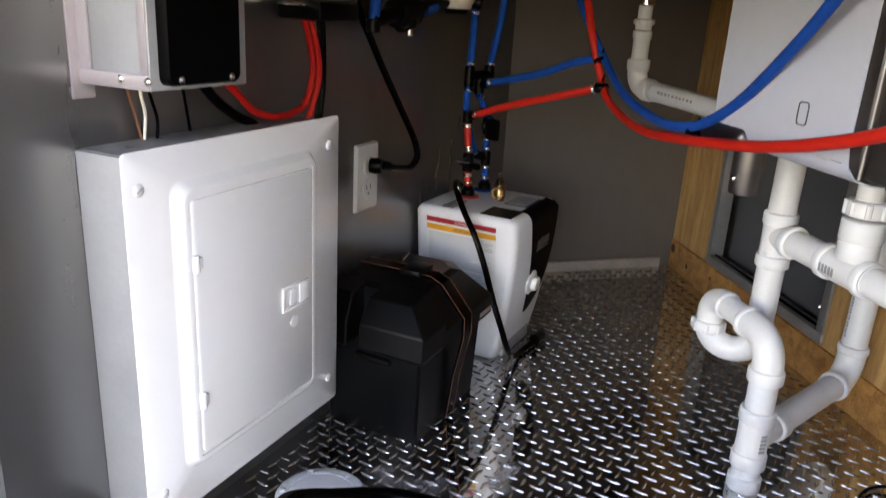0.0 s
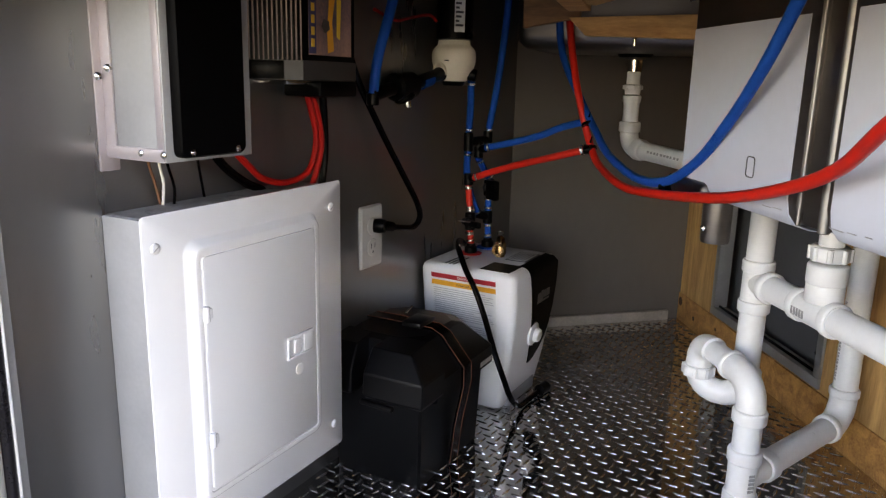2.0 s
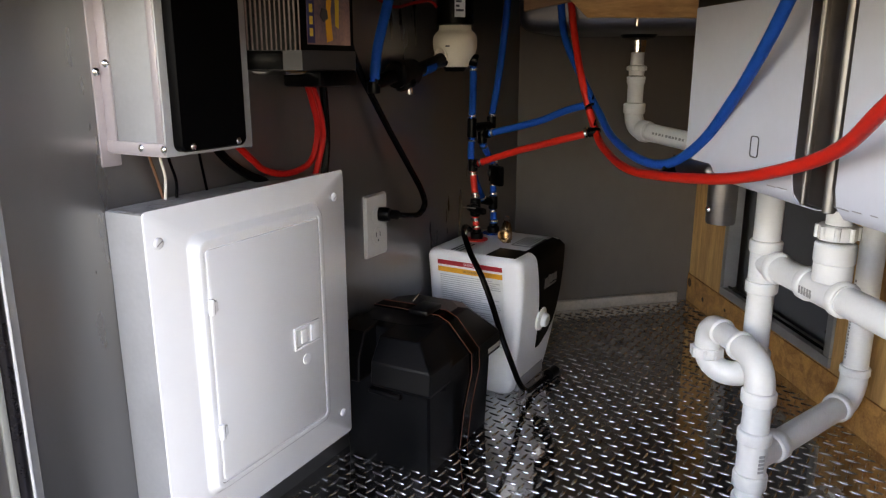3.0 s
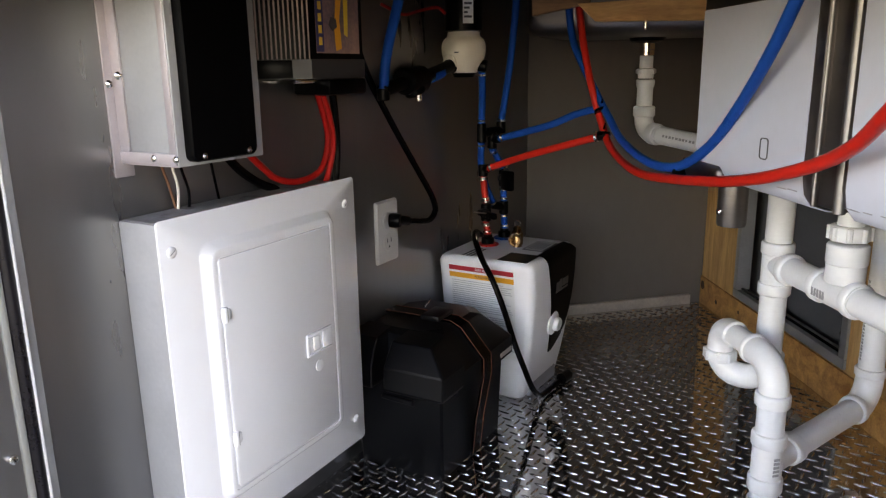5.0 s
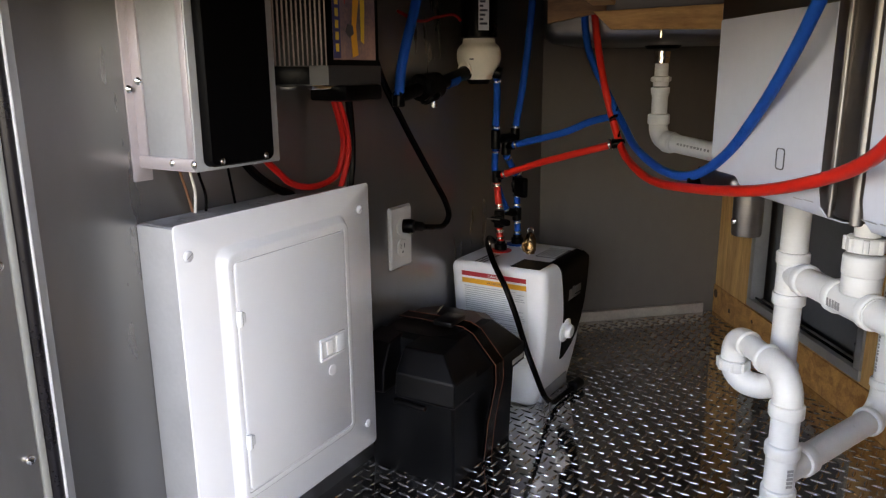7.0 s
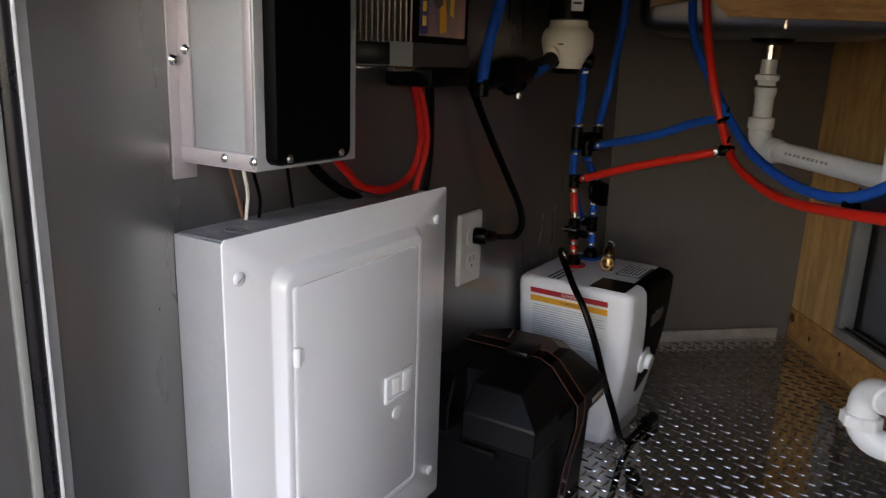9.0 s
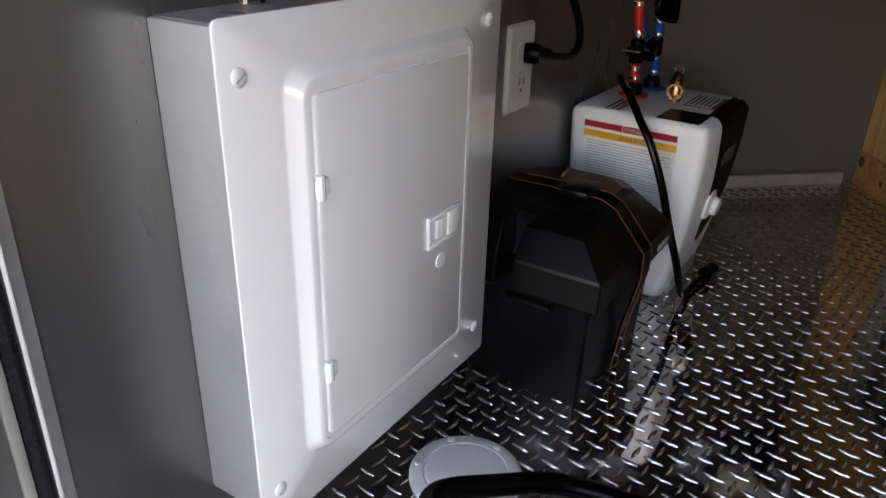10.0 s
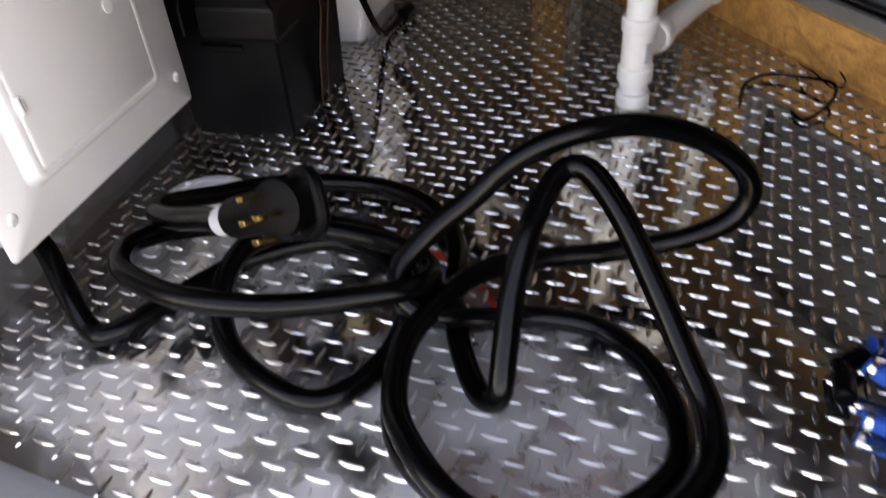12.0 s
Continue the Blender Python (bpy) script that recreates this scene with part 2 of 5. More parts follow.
M_DARKCAP = mat("dark_grey_cast_metal", (0.026, 0.025, 0.026), 0.5, 0.0, 0.12, 10)
M_GREYBOX = mat("galvanised_grey", (0.38, 0.385, 0.39), 0.42, 0.35, 0.10, 12)
M_BLACK = mat("black_plastic", (0.0009, 0.0009, 0.0011), 0.33, 0.0, 0.25, 9, 0.10, 300, 0.08, spec=0.09)
M_SEAL = mat("smooth_rubber_seal", (0.008, 0.007, 0.009), 0.30, 0.0, 0.25, 20, spec=0.30)
M_RUBBER = mat("black_rubber", (0.0007, 0.0007, 0.0009), 0.22, 0.0, 0.3, 14, 0.05, 160, 0.05, spec=0.13)
M_GLOSSBLK = mat("gloss_black", (0.0012, 0.0012, 0.0014), 0.42, 0.0, 0.2, 8, 0, 1, 0.03, spec=0.04)
M_SPANGLE = mat("spangled_galvanised_sheet", (0.30, 0.295, 0.30), 0.42, 0.6, 0.45, 30, 0.9, 55, 0.16)
M_HEATER = mat("white_heater_shell", (0.72, 0.72, 0.74), 0.38, 0.0, 0.03, 8, 0.03, 150)
M_PVC = mat("white_pvc", (0.73, 0.735, 0.74), 0.33, 0.0, 0.05, 14, 0.03, 90, 0.06)
M_FILM = mat("white_protective_film", (0.49, 0.52, 0.60), 0.45, 0.0, 0.05, 5, 0.15, 40, 0.08)
M_RED = mat("red_pex", (0.56, 0.020, 0.012), 0.38, 0.0, 0.12, 20, spec=0.25)
M_BLUE = mat("blue_pex", (0.0, 0.060, 0.31), 0.32, 0.0, 0.12, 20, spec=0.05)
M_BRASS = mat("polished_brass", (0.27, 0.165, 0.085), 0.27, 1.0, 0.12, 30)
# off-white outlet plastic darkened so its colour carries the wall's shade
M_OUTLET = mat("shaded_outlet_plastic", (0.47, 0.455, 0.44), 0.4, 0.0, 0.05, 12)
M_CREAM = mat("cream_plastic", (0.72, 0.66, 0.56), 0.45, 0.0, 0.06, 12)
M_PLATE = mat("white_plastic", (0.74, 0.73, 0.72), 0.4, 0.0, 0.04, 12)
M_PLY = wood_mat("construction_plywood", (0.36, 0.180, 0.062), (0.66, 0.385, 0.155), "z")
M_STUD = wood_mat("pine_lumber", (0.42, 0.190, 0.058), (0.72, 0.39, 0.145), "x")
M_DOORGREY = mat("dark_grey_panel", (0.085, 0.09, 0.10), 0.38, 0.0, 0.15, 6, 0.1, 120)
M_GREYFRAME = mat("grey_metal_frame", (0.34, 0.34, 0.34), 0.42, 0.6, 0.12, 10)
# dark grey for the unseen closing panels, so they bounce little light
M_CEIL = mat("dark_closing_panel", (0.16, 0.155, 0.15), 0.6, 0.0, 0.1, 3)
# unseen ground, coloured dark to cut light bounced onto the upper walls
M_GROUND = mat("dark_grass_ground", (0.046, 0.044, 0.028), 0.9, 0.0, 0.35, 6, 0.6, 60)
M_LABRED = mat("label_red", (0.42, 0.02, 0.03), 0.45)
M_LABORG = mat("label_orange", (0.75, 0.33, 0.03), 0.45)
M_LABWHITE = mat("label_white", (0.70, 0.70, 0.70), 0.5)
M_INK = mat("label_ink", (0.05, 0.05, 0.06), 0.5)
M_GREYINK = mat("grey_print", (0.30, 0.30, 0.31), 0.5)
M_ORANGE = mat("strap_orange_edge", (0.16, 0.045, 0.02), 0.6)
M_SILVER = mat("silver_heat_sink", (0.26, 0.20, 0.18), 0.32, 1.0, 0.15, 10)
M_PINK = mat("clear_film_aluminium", (0.50, 0.45, 0.465), 0.38, 0.5, 0.1, 9)
M_WIREWHITE = mat("white_wire", (0.7, 0.66, 0.58), 0.45)
M_WIRERED = mat("red_cable", (0.34, 0.010, 0.008), 0.45, spec=0.15)
M_YELLOW = mat("label_yellow", (0.75, 0.50, 0.06), 0.45)
M_NAVY = mat("label_navy", (0.03, 0.03, 0.12), 0.4)
M_PURPLE = mat("label_purple", (0.20, 0.15, 0.22), 0.4, 0, 0.5, 16, tint=(0.42, 0.24, 0.2))


# ---------------------------------------------------------------- structure
SILL_A, SILL_D = Vector((-0.70, 0.612, 0)), Vector((0.985, -0.17, 0)).normalized()
VDIR = Vector((0.407, 0.377, 0)).normalized()
V0 = Vector((-0.695, 2.035, 0))
floor_outline = [(-0.72, 0.615), (2.00, 0.146), (2.00, 1.05), (-0.10, 2.45), (-0.35, 2.50), (-0.72, 2.05)]
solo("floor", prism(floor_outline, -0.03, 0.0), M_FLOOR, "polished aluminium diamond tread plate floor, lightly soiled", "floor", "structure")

solo("wall_left", prism([(-0.73, 0.613), (WX, 0.613), (WX, 1.40), (-0.695, 2.035), (-0.735, 2.06)], 0.0, 2.1), M_WALL, "satin grey aluminium sheet side wall", "wall", "structure")
# nose wall, inner face on the line V0 + VDIR
nv = UP.cross(VDIR)          # outward, away from the room
mvw = Matrix.Translation(V0) @ Matrix((VDIR, nv, UP)).transposed().to_4x4()
solo("wall_nose", box((-0.01, 0.0, 0.0), (0.62, 0.03, 2.1), mvw), M_NOSE, "grey aluminium nose wall meeting the side wall at an angle", "wall", "structure")
solo("baseboard", box((0.0, -0.014, 0.0), (0.512, -0.001, 0.029), mvw, 0.002), mat("dirty_aluminium_trim", (0.46, 0.42, 0.38), 0.45, 0.4, 0.3, 9), "narrow pale aluminium trim strip along the floor", "baseboard", "structure")

# plywood knee wall with two framed openings
mp_ = Matrix.Translation(Vector((*PLY_A, 0))) @ Matrix((EP, BP, UP)).transposed().to_4x4()
S1A, S1B, S2A, S2B, ZO, ZT = 0.217, 0.726, 0.940, 1.45, 0.086, 0.50
bm = bmesh.new()
gs, gz = (0.0, S1A, S1B, S2A, S2B, 1.60), (0.0, ZO, ZT, 0.86)
gv = [[[bm.verts.new(mp_ @ Vector((u, d, z))) for z in gz] for u in gs] for d in (0.0, 0.02)]
solid = lambda c, r: 0 <= c < 5 and 0 <= r < 3 and not (r == 1 and c in (1, 3))
for c in range(5):
    for r in range(3):
        if solid(c, r):
            for w in gv:
                bm.faces.new((w[c][r], w[c + 1][r], w[c + 1][r + 1], w[c][r + 1]))
            for dc, dr, p, q in ((-1, 0, (c, r), (c, r + 1)), (1, 0, (c + 1, r), (c + 1, r + 1)), (0, -1, (c, r), (c + 1, r)), (0, 1, (c, r + 1), (c + 1, r + 1))):
                if not solid(c + dc, r + dr):
                    bm.faces.new((gv[0][p[0]][p[1]], gv[0][q[0]][q[1]], gv[1][q[0]][q[1]], gv[1][p[0]][p[1]]))
solo("wall_plywood", bm, M_PLY, "bare yellow plywood knee wall with framed openings", "wall", "structure")
solo("trim", box((0.004, -0.006, 0.0), (1.6, -0.0005, 0.082), mp_, 0.0015), wood_mat("rough_bottom_plate", (0.28, 0.11, 0.03), (0.62, 0.31, 0.10), "x"), "weathered orange-brown timber base plate along the floor", "base plate", "structure")
for nm, a, b in (("door_1", S1A, S1B), ("door_2", S2A, S2B)):
    d = thing(nm, "dark grey access door in a grey metal frame set into plywood", "access door", mp_ @ Vector(((a + b) / 2, 0, ZO)), "access doors", "structure")
    bm = bmesh.new()
    w = 0.022
    for lo, hi in (((a, -0.006, ZO), (b, 0.03, ZO + w)), ((a, -0.006, ZT - w), (b, 0.03, ZT)), ((a, -0.006, ZO + w), (a + w, 0.03, ZT - w)), ((b - w, -0.006, ZO + w), (b, 0.03, ZT - w))):
        add_box(bm, lo, hi, mp_, 0.002)
    part("door_frame", bm, M_GREYFRAME, d)
    part("panel", box((a + w, 0.045, ZO + w), (b - w, 0.055, ZT - w), mp_), M_DOORGREY, d)
    part("seal", box((a + w, 0.006, ZO + w), (b - w, 0.012, ZO + w + 0.006), mp_, 0.002), M_RUBBER, d)
    bm = bmesh.new()
    turned(bm, mp_ @ Vector((b - 0.09, 0.045, ZO + 0.045)), -BP, [(0, 0.006), (0.004, 0.006), (0.007, 0.003)], 12)
    part("screw", bm, M_CHROME, d)

solo("wall_back", box((-0.06, 0.07, 0.0), (1.68, 0.10, 2.1), mp_), M_WALL, "grey aluminium wall behind the plywood", "wall", "structure")
solo("ceiling", box((-0.75, 0.05, 2.1), (2.03, 3.2, 2.14)), M_CEIL, "unseen ceiling panel closing the space, dark grey to limit bounced light", "ceiling", "structure")
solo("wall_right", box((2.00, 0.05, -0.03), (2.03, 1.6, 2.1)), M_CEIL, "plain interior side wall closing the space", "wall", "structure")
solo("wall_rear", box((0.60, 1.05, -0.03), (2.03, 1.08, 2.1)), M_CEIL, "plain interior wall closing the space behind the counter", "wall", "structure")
ms = Matrix.Translation(SILL_A) @ Matrix((SILL_D, UP.cross(SILL_D), UP)).transposed().to_4x4()
# unseen header and side wall, added to limit the light entering the doorway
solo("wall_unseen_header", box((0.0, -0.03, 0.80), (2.75, 0.03, 2.1), ms), M_CEIL, "unseen header added over the doorway to cut light on the upper walls", "wall", "structure")
solo("wall_unseen_door_side", box((0.95, -0.03, -0.03), (2.75, 0.03, 0.80), ms), M_CEIL, "unseen wall added beside the doorway to narrow the light coming in", "wall", "structure")
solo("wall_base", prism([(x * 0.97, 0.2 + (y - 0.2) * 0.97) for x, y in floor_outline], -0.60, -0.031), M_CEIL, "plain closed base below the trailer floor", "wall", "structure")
solo("ground", prism([(-60, -60), (60, -60), (60, 60), (-60, 60)], -0.62, -0.60), M_GROUND, "unseen grass ground outside the trailer, coloured dark brown to bounce little light", "ground", "structure")


# ---------------------------------------------------------------- doorway edge
jamb = thing("door_jamb", "aluminium door jamb with black rubber seal and pale edge strip", "door jamb", (WX, 0.60, 0), kind="structure")
part("trim_strip", box((WX, 0.621, 0.0), (WX + 0.004, 0.633, 1.0), None, 0.0015), M_GREYFRAME, jamb)
bm = bmesh.new()
rod(bm, (WX + 0.003, 0.6135, 0.0), (WX + 0.003, 0.6135, 1.0), 0.0070, 16)
seal = part("seal", bm, M_SEAL, jamb, "black rubber door seal")
bm = bmesh.new()
rod(bm, (WX + 0.0065, 0.6205, 0.0), (WX + 0.0065, 0.6205, 1.0), 0.0020, 10)
part("bright_bead", bm, M_PLATE, jamb, "thin whitish bead")
part("edge_strip", box((WX - 0.01, 0.5985, 0.0), (WX + 0.006, 0.6065, 1.0), None, 0.002), M_EDGESTRIP, jamb, "pale grey-green edge strip")
part("face_plate", box((WX - 0.012, 0.46, 0.0), (WX + 0.004, 0.5985, 1.0), None, 0.003), M_BRACKET, jamb)
for sy, sz in ((0.588, 0.297), (0.585, 0.510)):
    bm = bmesh.new()
    turned(bm, (WX + 0.004, sy, sz), (1, 0, 0), [(0, 0.0055), (0.003, 0.005), (0.004, 0.003)], 14)
    part("screw", bm, M_CHROME, jamb)
sill = thing("door_sill", "aluminium door sill with black rubber seal at the floor edge", "door sill", SILL_A, kind="structure")
part("sill_strip", box((0.0, -0.030, -0.03), (2.3, 0.002, 0.004), ms, 0.002), M_GREYFRAME, sill)
bm = bmesh.new()
rod(bm, ms @ Vector((0.03, -0.040, 0.0)), ms @ Vector((2.3, -0.040, 0.0)), 0.009, 12)
part("seal", bm, M_RUBBER, sill)
part("sill_plate", box((0.0, -0.16, -0.04), (2.3, -0.05, -0.004), ms, 0.003), M_GREYFRAME, sill)

# ---------------------------------------------------------------- breaker panel
PX = -0.594
panel = thing("breaker_panel", "white enamelled breaker panel with closed hinged door on grey wall", "breaker panel", (WX, 0.92, 0.31))
part("enclosure", box((WX, 0.752, 0.107), (PX - 0.002, 1.096, 0.523), None, 0.002), M_GREYBOX, panel, "grey painted steel enclosure")
part("top_sheet", box((WX + 0.003, 0.756, 0.5232), (PX - 0.004, 1.092, 0.5244), None, 0.0005), M_SPANGLE, panel, "dusty galvanised top sheet with knock-outs")
for ky, kr in ((0.795, 0.012), (0.838, 0.011), (0.930, 0.014), (1.010, 0.013)):
    bm = bmesh.new()
    turned(bm, (-0.634 - 0.02 * (kr < 0.012), ky, 0.5243), UP, [(0, kr), (0.0007, kr * 0.96), (0.0007, kr * 0.86), (0.0002, kr * 0.80), (0.0004, 0.002)], 22)
    part("knockout_ring", bm, M_SPANGLE, panel)
mface = Matrix.Translation((PX, 0.926, 0.3125)) @ Matrix(((0, 0, 1), (1, 0, 0), (0, 1, 0))).to_4x4()   # x: +y, y: +z, z: +x
bm = bmesh.new()
o = lambda w, h, r, z, dx=0, dy=0: [mface @ Vector((x + dx, y + dy, z)) for x, y in rounded_rect(w, h, r)]
RC = (-0.003, 0.006)
rings(bm, [o(0.370, 0.435, 0.006, -0.003), o(0.370, 0.435, 0.006, -0.001), o(0.367, 0.432, 0.005, 0.0), o(0.256, 0.350, 0.018, 0.0, *RC), o(0.251, 0.345, 0.018, 0.0012, *RC),
           o(0.238, 0.332, 0.016, 0.0108, *RC), o(0.234, 0.327, 0.015, 0.012, *RC), o(0.222, 0.314, 0.006, 0.012, -0.0045, 0.006), o(0.221, 0.313, 0.006, 0.0105, -0.0045, 0.006), o(0.216, 0.308, 0.005, 0.0105, -0.0045, 0.006)], (True, True))
cover = part("cover", bm, M_PANEL, panel, angle=50)
md = mface @ Matrix.Translation((-0.0045, 0.006, 0.003))
bm = bmesh.new()
od = lambda w, h, r, z: [md @ Vector((x, y, z)) for x, y in rounded_rect(w, h, r)]
rings(bm, [od(0.214, 0.306, 0.005, 0.0074), od(0.214, 0.306, 0.005, 0.0100), od(0.211, 0.303, 0.004, 0.0108)])
pdoor = part("door", bm, M_PANEL, panel, angle=50)
for hz in (0.083, -0.083):
    bm = bmesh.new()
    add_box(bm, (-0.111, hz - 0.007, 0.0085), (-0.098, hz + 0.007, 0.0145), md, 0.002)
    rod(bm, md @ Vector((-0.107, hz - 0.010, 0.012)), md @ Vector((-0.107, hz + 0.010, 0.012)), 0.0042, 10)
    part("hinge", bm, M_PANEL, pdoor)
bm = bmesh.new()
for lo, hi in (((0.040, -0.028, 0.0105), (0.096, -0.024, 0.014)), ((0.040, 0.002, 0.0105), (0.096, 0.006, 0.014)), ((0.040, -0.024, 0.0105), (0.044, 0.002, 0.014)), ((0.076, -0.024, 0.0105), (0.096, 0.002, 0.0135))):
    add_box(bm, lo, hi, md, 0.001)
latch = part("latch", bm, M_PANEL, pdoor)
part("slider", box((0.055, -0.021, 0.0105), (0.067, -0.001, 0.0135), md, 0.001), M_PLATE, panel)
bm = bmesh.new()
turned(bm, md @ Vector((0.066, -0.048, 0.0106)), (1, 0, 0), [(0, 0.0085), (0.0012, 0.0085), (0.0014, 0.007)], 20)
part("knockout", bm, M_PANEL, pdoor)
for sy, sz in ((0.758, 0.492), (1.086, 0.492), (0.762, 0.137), (1.088, 0.137)):
    bm = bmesh.new()
    turned(bm, (PX, sy, sz), (1, 0, 0), [(0, 0.0068), (0.0010, 0.0068), (0.0022, 0.0056), (0.0028, 0.003)], 18)
    scr = part("cover_screw", bm, M_PANEL, panel)
    part("slot", box((PX + 0.0022, sy - 0.005, sz - 0.0006), (PX + 0.0031, sy + 0.005, sz + 0.0007), Matrix.Translation((0, sy, sz)) @ Matrix.Rotation(radians(35), 4, "X") @ Matrix.Translation((0, -sy, -sz))), M_GREYINK, scr)

panel.rotation_euler.x = radians(0.3)      # hung slightly out of plumb

# ---------------------------------------------------------------- controller box on the wall
ctl = thing("controller_box", "aluminium controller box with a black front cover, bracketed to the wall", "controller box", (WX, 0.815, 0.58))
CX = -0.578
part("case", box((WX + 0.012, 0.767, 0.5905), (CX, 0.896, 0.808), None, 0.004), M_GREYBOX, ctl, "light grey metal case")
bm = box((WX, 0.754, 0.572), (WX + 0.003, 0.780, 0.830), None, 0.0008)
part("wall_flange", bm, M_PINK, ctl, "pinkish bare aluminium flange")
for lo, hi in (((WX + 0.003, 0.7625, 0.5895), (CX, 0.767, 0.602)), ((WX + 0.003, 0.7625, 0.790), (CX, 0.767, 0.813)), ((WX + 0.003, 0.7635, 0.602), (WX + 0.018, 0.767, 0.790)), ((CX - 0.010, 0.7635, 0.602), (CX, 0.767, 0.790)), ((WX + 0.003, 0.7640, 0.5872), (CX, 0.896, 0.5892))):
    part("side_bracket", box(lo, hi, None, 0.0008), M_PINK, ctl)
part("front_frame", box((CX, 0.764, 0.5875), (CX + 0.003, 0.898, 0.810), None, 0.0014), M_GREYBOX, ctl)
mc_ = Matrix.Translation((CX + 0.003, 0.8255, 0.699)) @ Matrix(((0, 0, 1), (1, 0, 0), (0, 1, 0))).to_4x4()
oc = lambda w, h, r, z: [mc_ @ Vector((x, y, z)) for x, y in rounded_rect(w, h, r)]
bm = rings(bmesh.new(), [oc(0.102, 0.214, 0.009, 0.0), oc(0.102, 0.214, 0.009, 0.009), oc(0.098, 0.210, 0.008, 0.012)])
part("front_cover", bm, M_GLOSSBLK, ctl, "glossy black front cover")
for sy, sz in ((0.791, 0.598), (0.861, 0.598), (0.791, 0.795), (0.861, 0.795)):
    bm = bmesh.new()
    turned(bm, (CX + 0.0145, sy, sz), (1, 0, 0), [(0, 0.0042), (0.0015, 0.0040), (0.003, 0.002)], 12)
    part("screw", bm, M_STEEL, ctl)
for sx, sz in ((-0.612, 0.5965), (-0.577, 0.5965), (-0.611, 0.803), (-0.580, 0.803)):
    bm = bmesh.new()
    turned(bm, (sx, 0.7625, sz), (0, -1, 0), [(0, 0.0042), (0.0015, 0.004), (0.0032, 0.002)], 12)
    part("screw", bm, M_CHROME, ctl)
for sx, sy, sz in ((WX + 0.003, 0.7585, 0.678), (WX + 0.014, 0.764, 0.687)):
    bm = bmesh.new()
    turned(bm, (sx, sy, sz), (0.7, -0.7, 0), [(0, 0.0048), (0.002, 0.0045), (0.0035, 0.002)], 12)
    part("screw", bm, M_CHROME, ctl)

for wname, wlabel, mt, pts in (
    ("control_wire", "thin white wire from the controller box into the panel", M_WIREWHITE, [(-0.642, 0.812, 0.595), (-0.645, 0.815, 0.575), (-0.650, 0.824, 0.552), (-0.661, 0.830, 0.519)]),
    ("control_wire", "thin brown wire from the controller box into the panel", M_BROWN, [(-0.656, 0.808, 0.595), (-0.660, 0.812, 0.578), (-0.664, 0.822, 0.555), (-0.666, 0.833, 0.519)]),
    ("control_wire", "thin black wire from the controller box into the panel", M_RUBBER, [(-0.652, 0.830, 0.595), (-0.652, 0.834, 0.572), (-0.652, 0.842, 0.545), (-0.657, 0.844, 0.519)]),
    ("control_wire", "thin black wire from the controller box into the panel", M_RUBBER, [(-0.664, 0.893, 0.595), (-0.665, 0.895, 0.572), (-0.666, 0.905, 0.519)]),
):
    solo(wname, hose(bmesh.new(), pts, 0.0018, 8), mt, wlabel, "wire", group="control wires")

# ---------------------------------------------------------------- inverter
IVX, IY0, IY1, IZ = -0.603, 1.036, 1.160, 0.678
inv = thing("power_inverter", "silver finned power inverter with a colourful label, on the side wall", "power inverter", (WX, 1.09, IZ))
SIDE_A, SIDE_B = Vector((IVX, IY0, 0)), Vector((WX + 0.001, 0.978, 0))
inv_out = lambda g: [(WX, 0.978 - g), (IVX + g, IY0 - g), (IVX + g, IY1 + g), (WX, IY1 + g)]
part("end_cap", prism(inv_out(0.002), IZ, IZ + 0.027), M_DARKCAP, inv, "dark grey metal end cap")
# body coloured black to paint the shade in the gaps between the fins
part("body", prism([(WX, 0.978 + 0.016), (IVX - 0.010, IY0 + 0.012), (IVX - 0.004, IY0 - 0.002), (IVX - 0.001, IY0 - 0.001), (IVX, IY1), (WX, IY1)], IZ + 0.027, 0.98), M_BLACK, inv)
sd = (SIDE_B - SIDE_A).normalized()
sn_ = Vector((-sd.y, sd.x, 0)) if sd.x * 0 - sd.y < 0 else Vector((sd.y, -sd.x, 0))
sn_ = sn_ if sn_.y < 0 else -sn_
for k in range(14):
    p = SIDE_A.lerp(SIDE_B, (k + 0.15) / 14)
    mfin = Matrix.Translation(p) @ Matrix((sd, sn_, UP)).transposed().to_4x4()
    part("cooling_fin", box((0, -0.020, IZ + 0.027), (0.0019, 0.007 if k else 0.001, 0.98), mfin, 0.0006), M_SILVER, inv)
mfin = Matrix.Translation(SIDE_A) @ Matrix((sd, sn_, UP)).transposed().to_4x4()
# black plate over the far part of the end cap's side
part("black_side_plate", box((0.026, -0.002, IZ + 0.001), (0.088, 0.0032, IZ + 0.026), mfin, 0.001), M_BLACK, inv, "black plate on the side of the end cap")
lm = Matrix.Translation((IVX + 0.0006, 1.0985, 0.79)) @ Matrix(((0, 0, 1), (1, 0, 0), (0, 1, 0))).to_4x4()
flat = lambda x0, x1, y0, y1, m, z=0.0, t=0.0006: box((x0, y0, z), (x1, y1, z + t), m)
lab = part("label_sheet", flat(-0.050, 0.052, -0.077, 0.12, lm), M_PURPLE, inv, "purple, grey and orange printed label")
part("label_band", flat(-0.050, -0.034, -0.075, 0.12, lm, 0.0006), M_NAVY, lab)
for k in range(9):
    part("brand_bar", flat(-0.0455, -0.0385, -0.066 + 0.016 * k, -0.055 + 0.016 * k, lm, 0.0013), M_YELLOW, lab, "yellow bar of printed lettering")
lift = lambda z: lm @ Matrix.Translation((0, 0, z))
part("orange_shape", flat_on(lift(0.0006), [(-0.006, -0.074), (0.008, -0.070), (0.004, -0.030), (0.012, 0.010), (0.006, 0.050), (0.014, 0.11), (0.004, 0.11), (0.000, 0.040), (-0.004, -0.010), (-0.008, -0.045)], 0.0005), M_LABORG, lab)
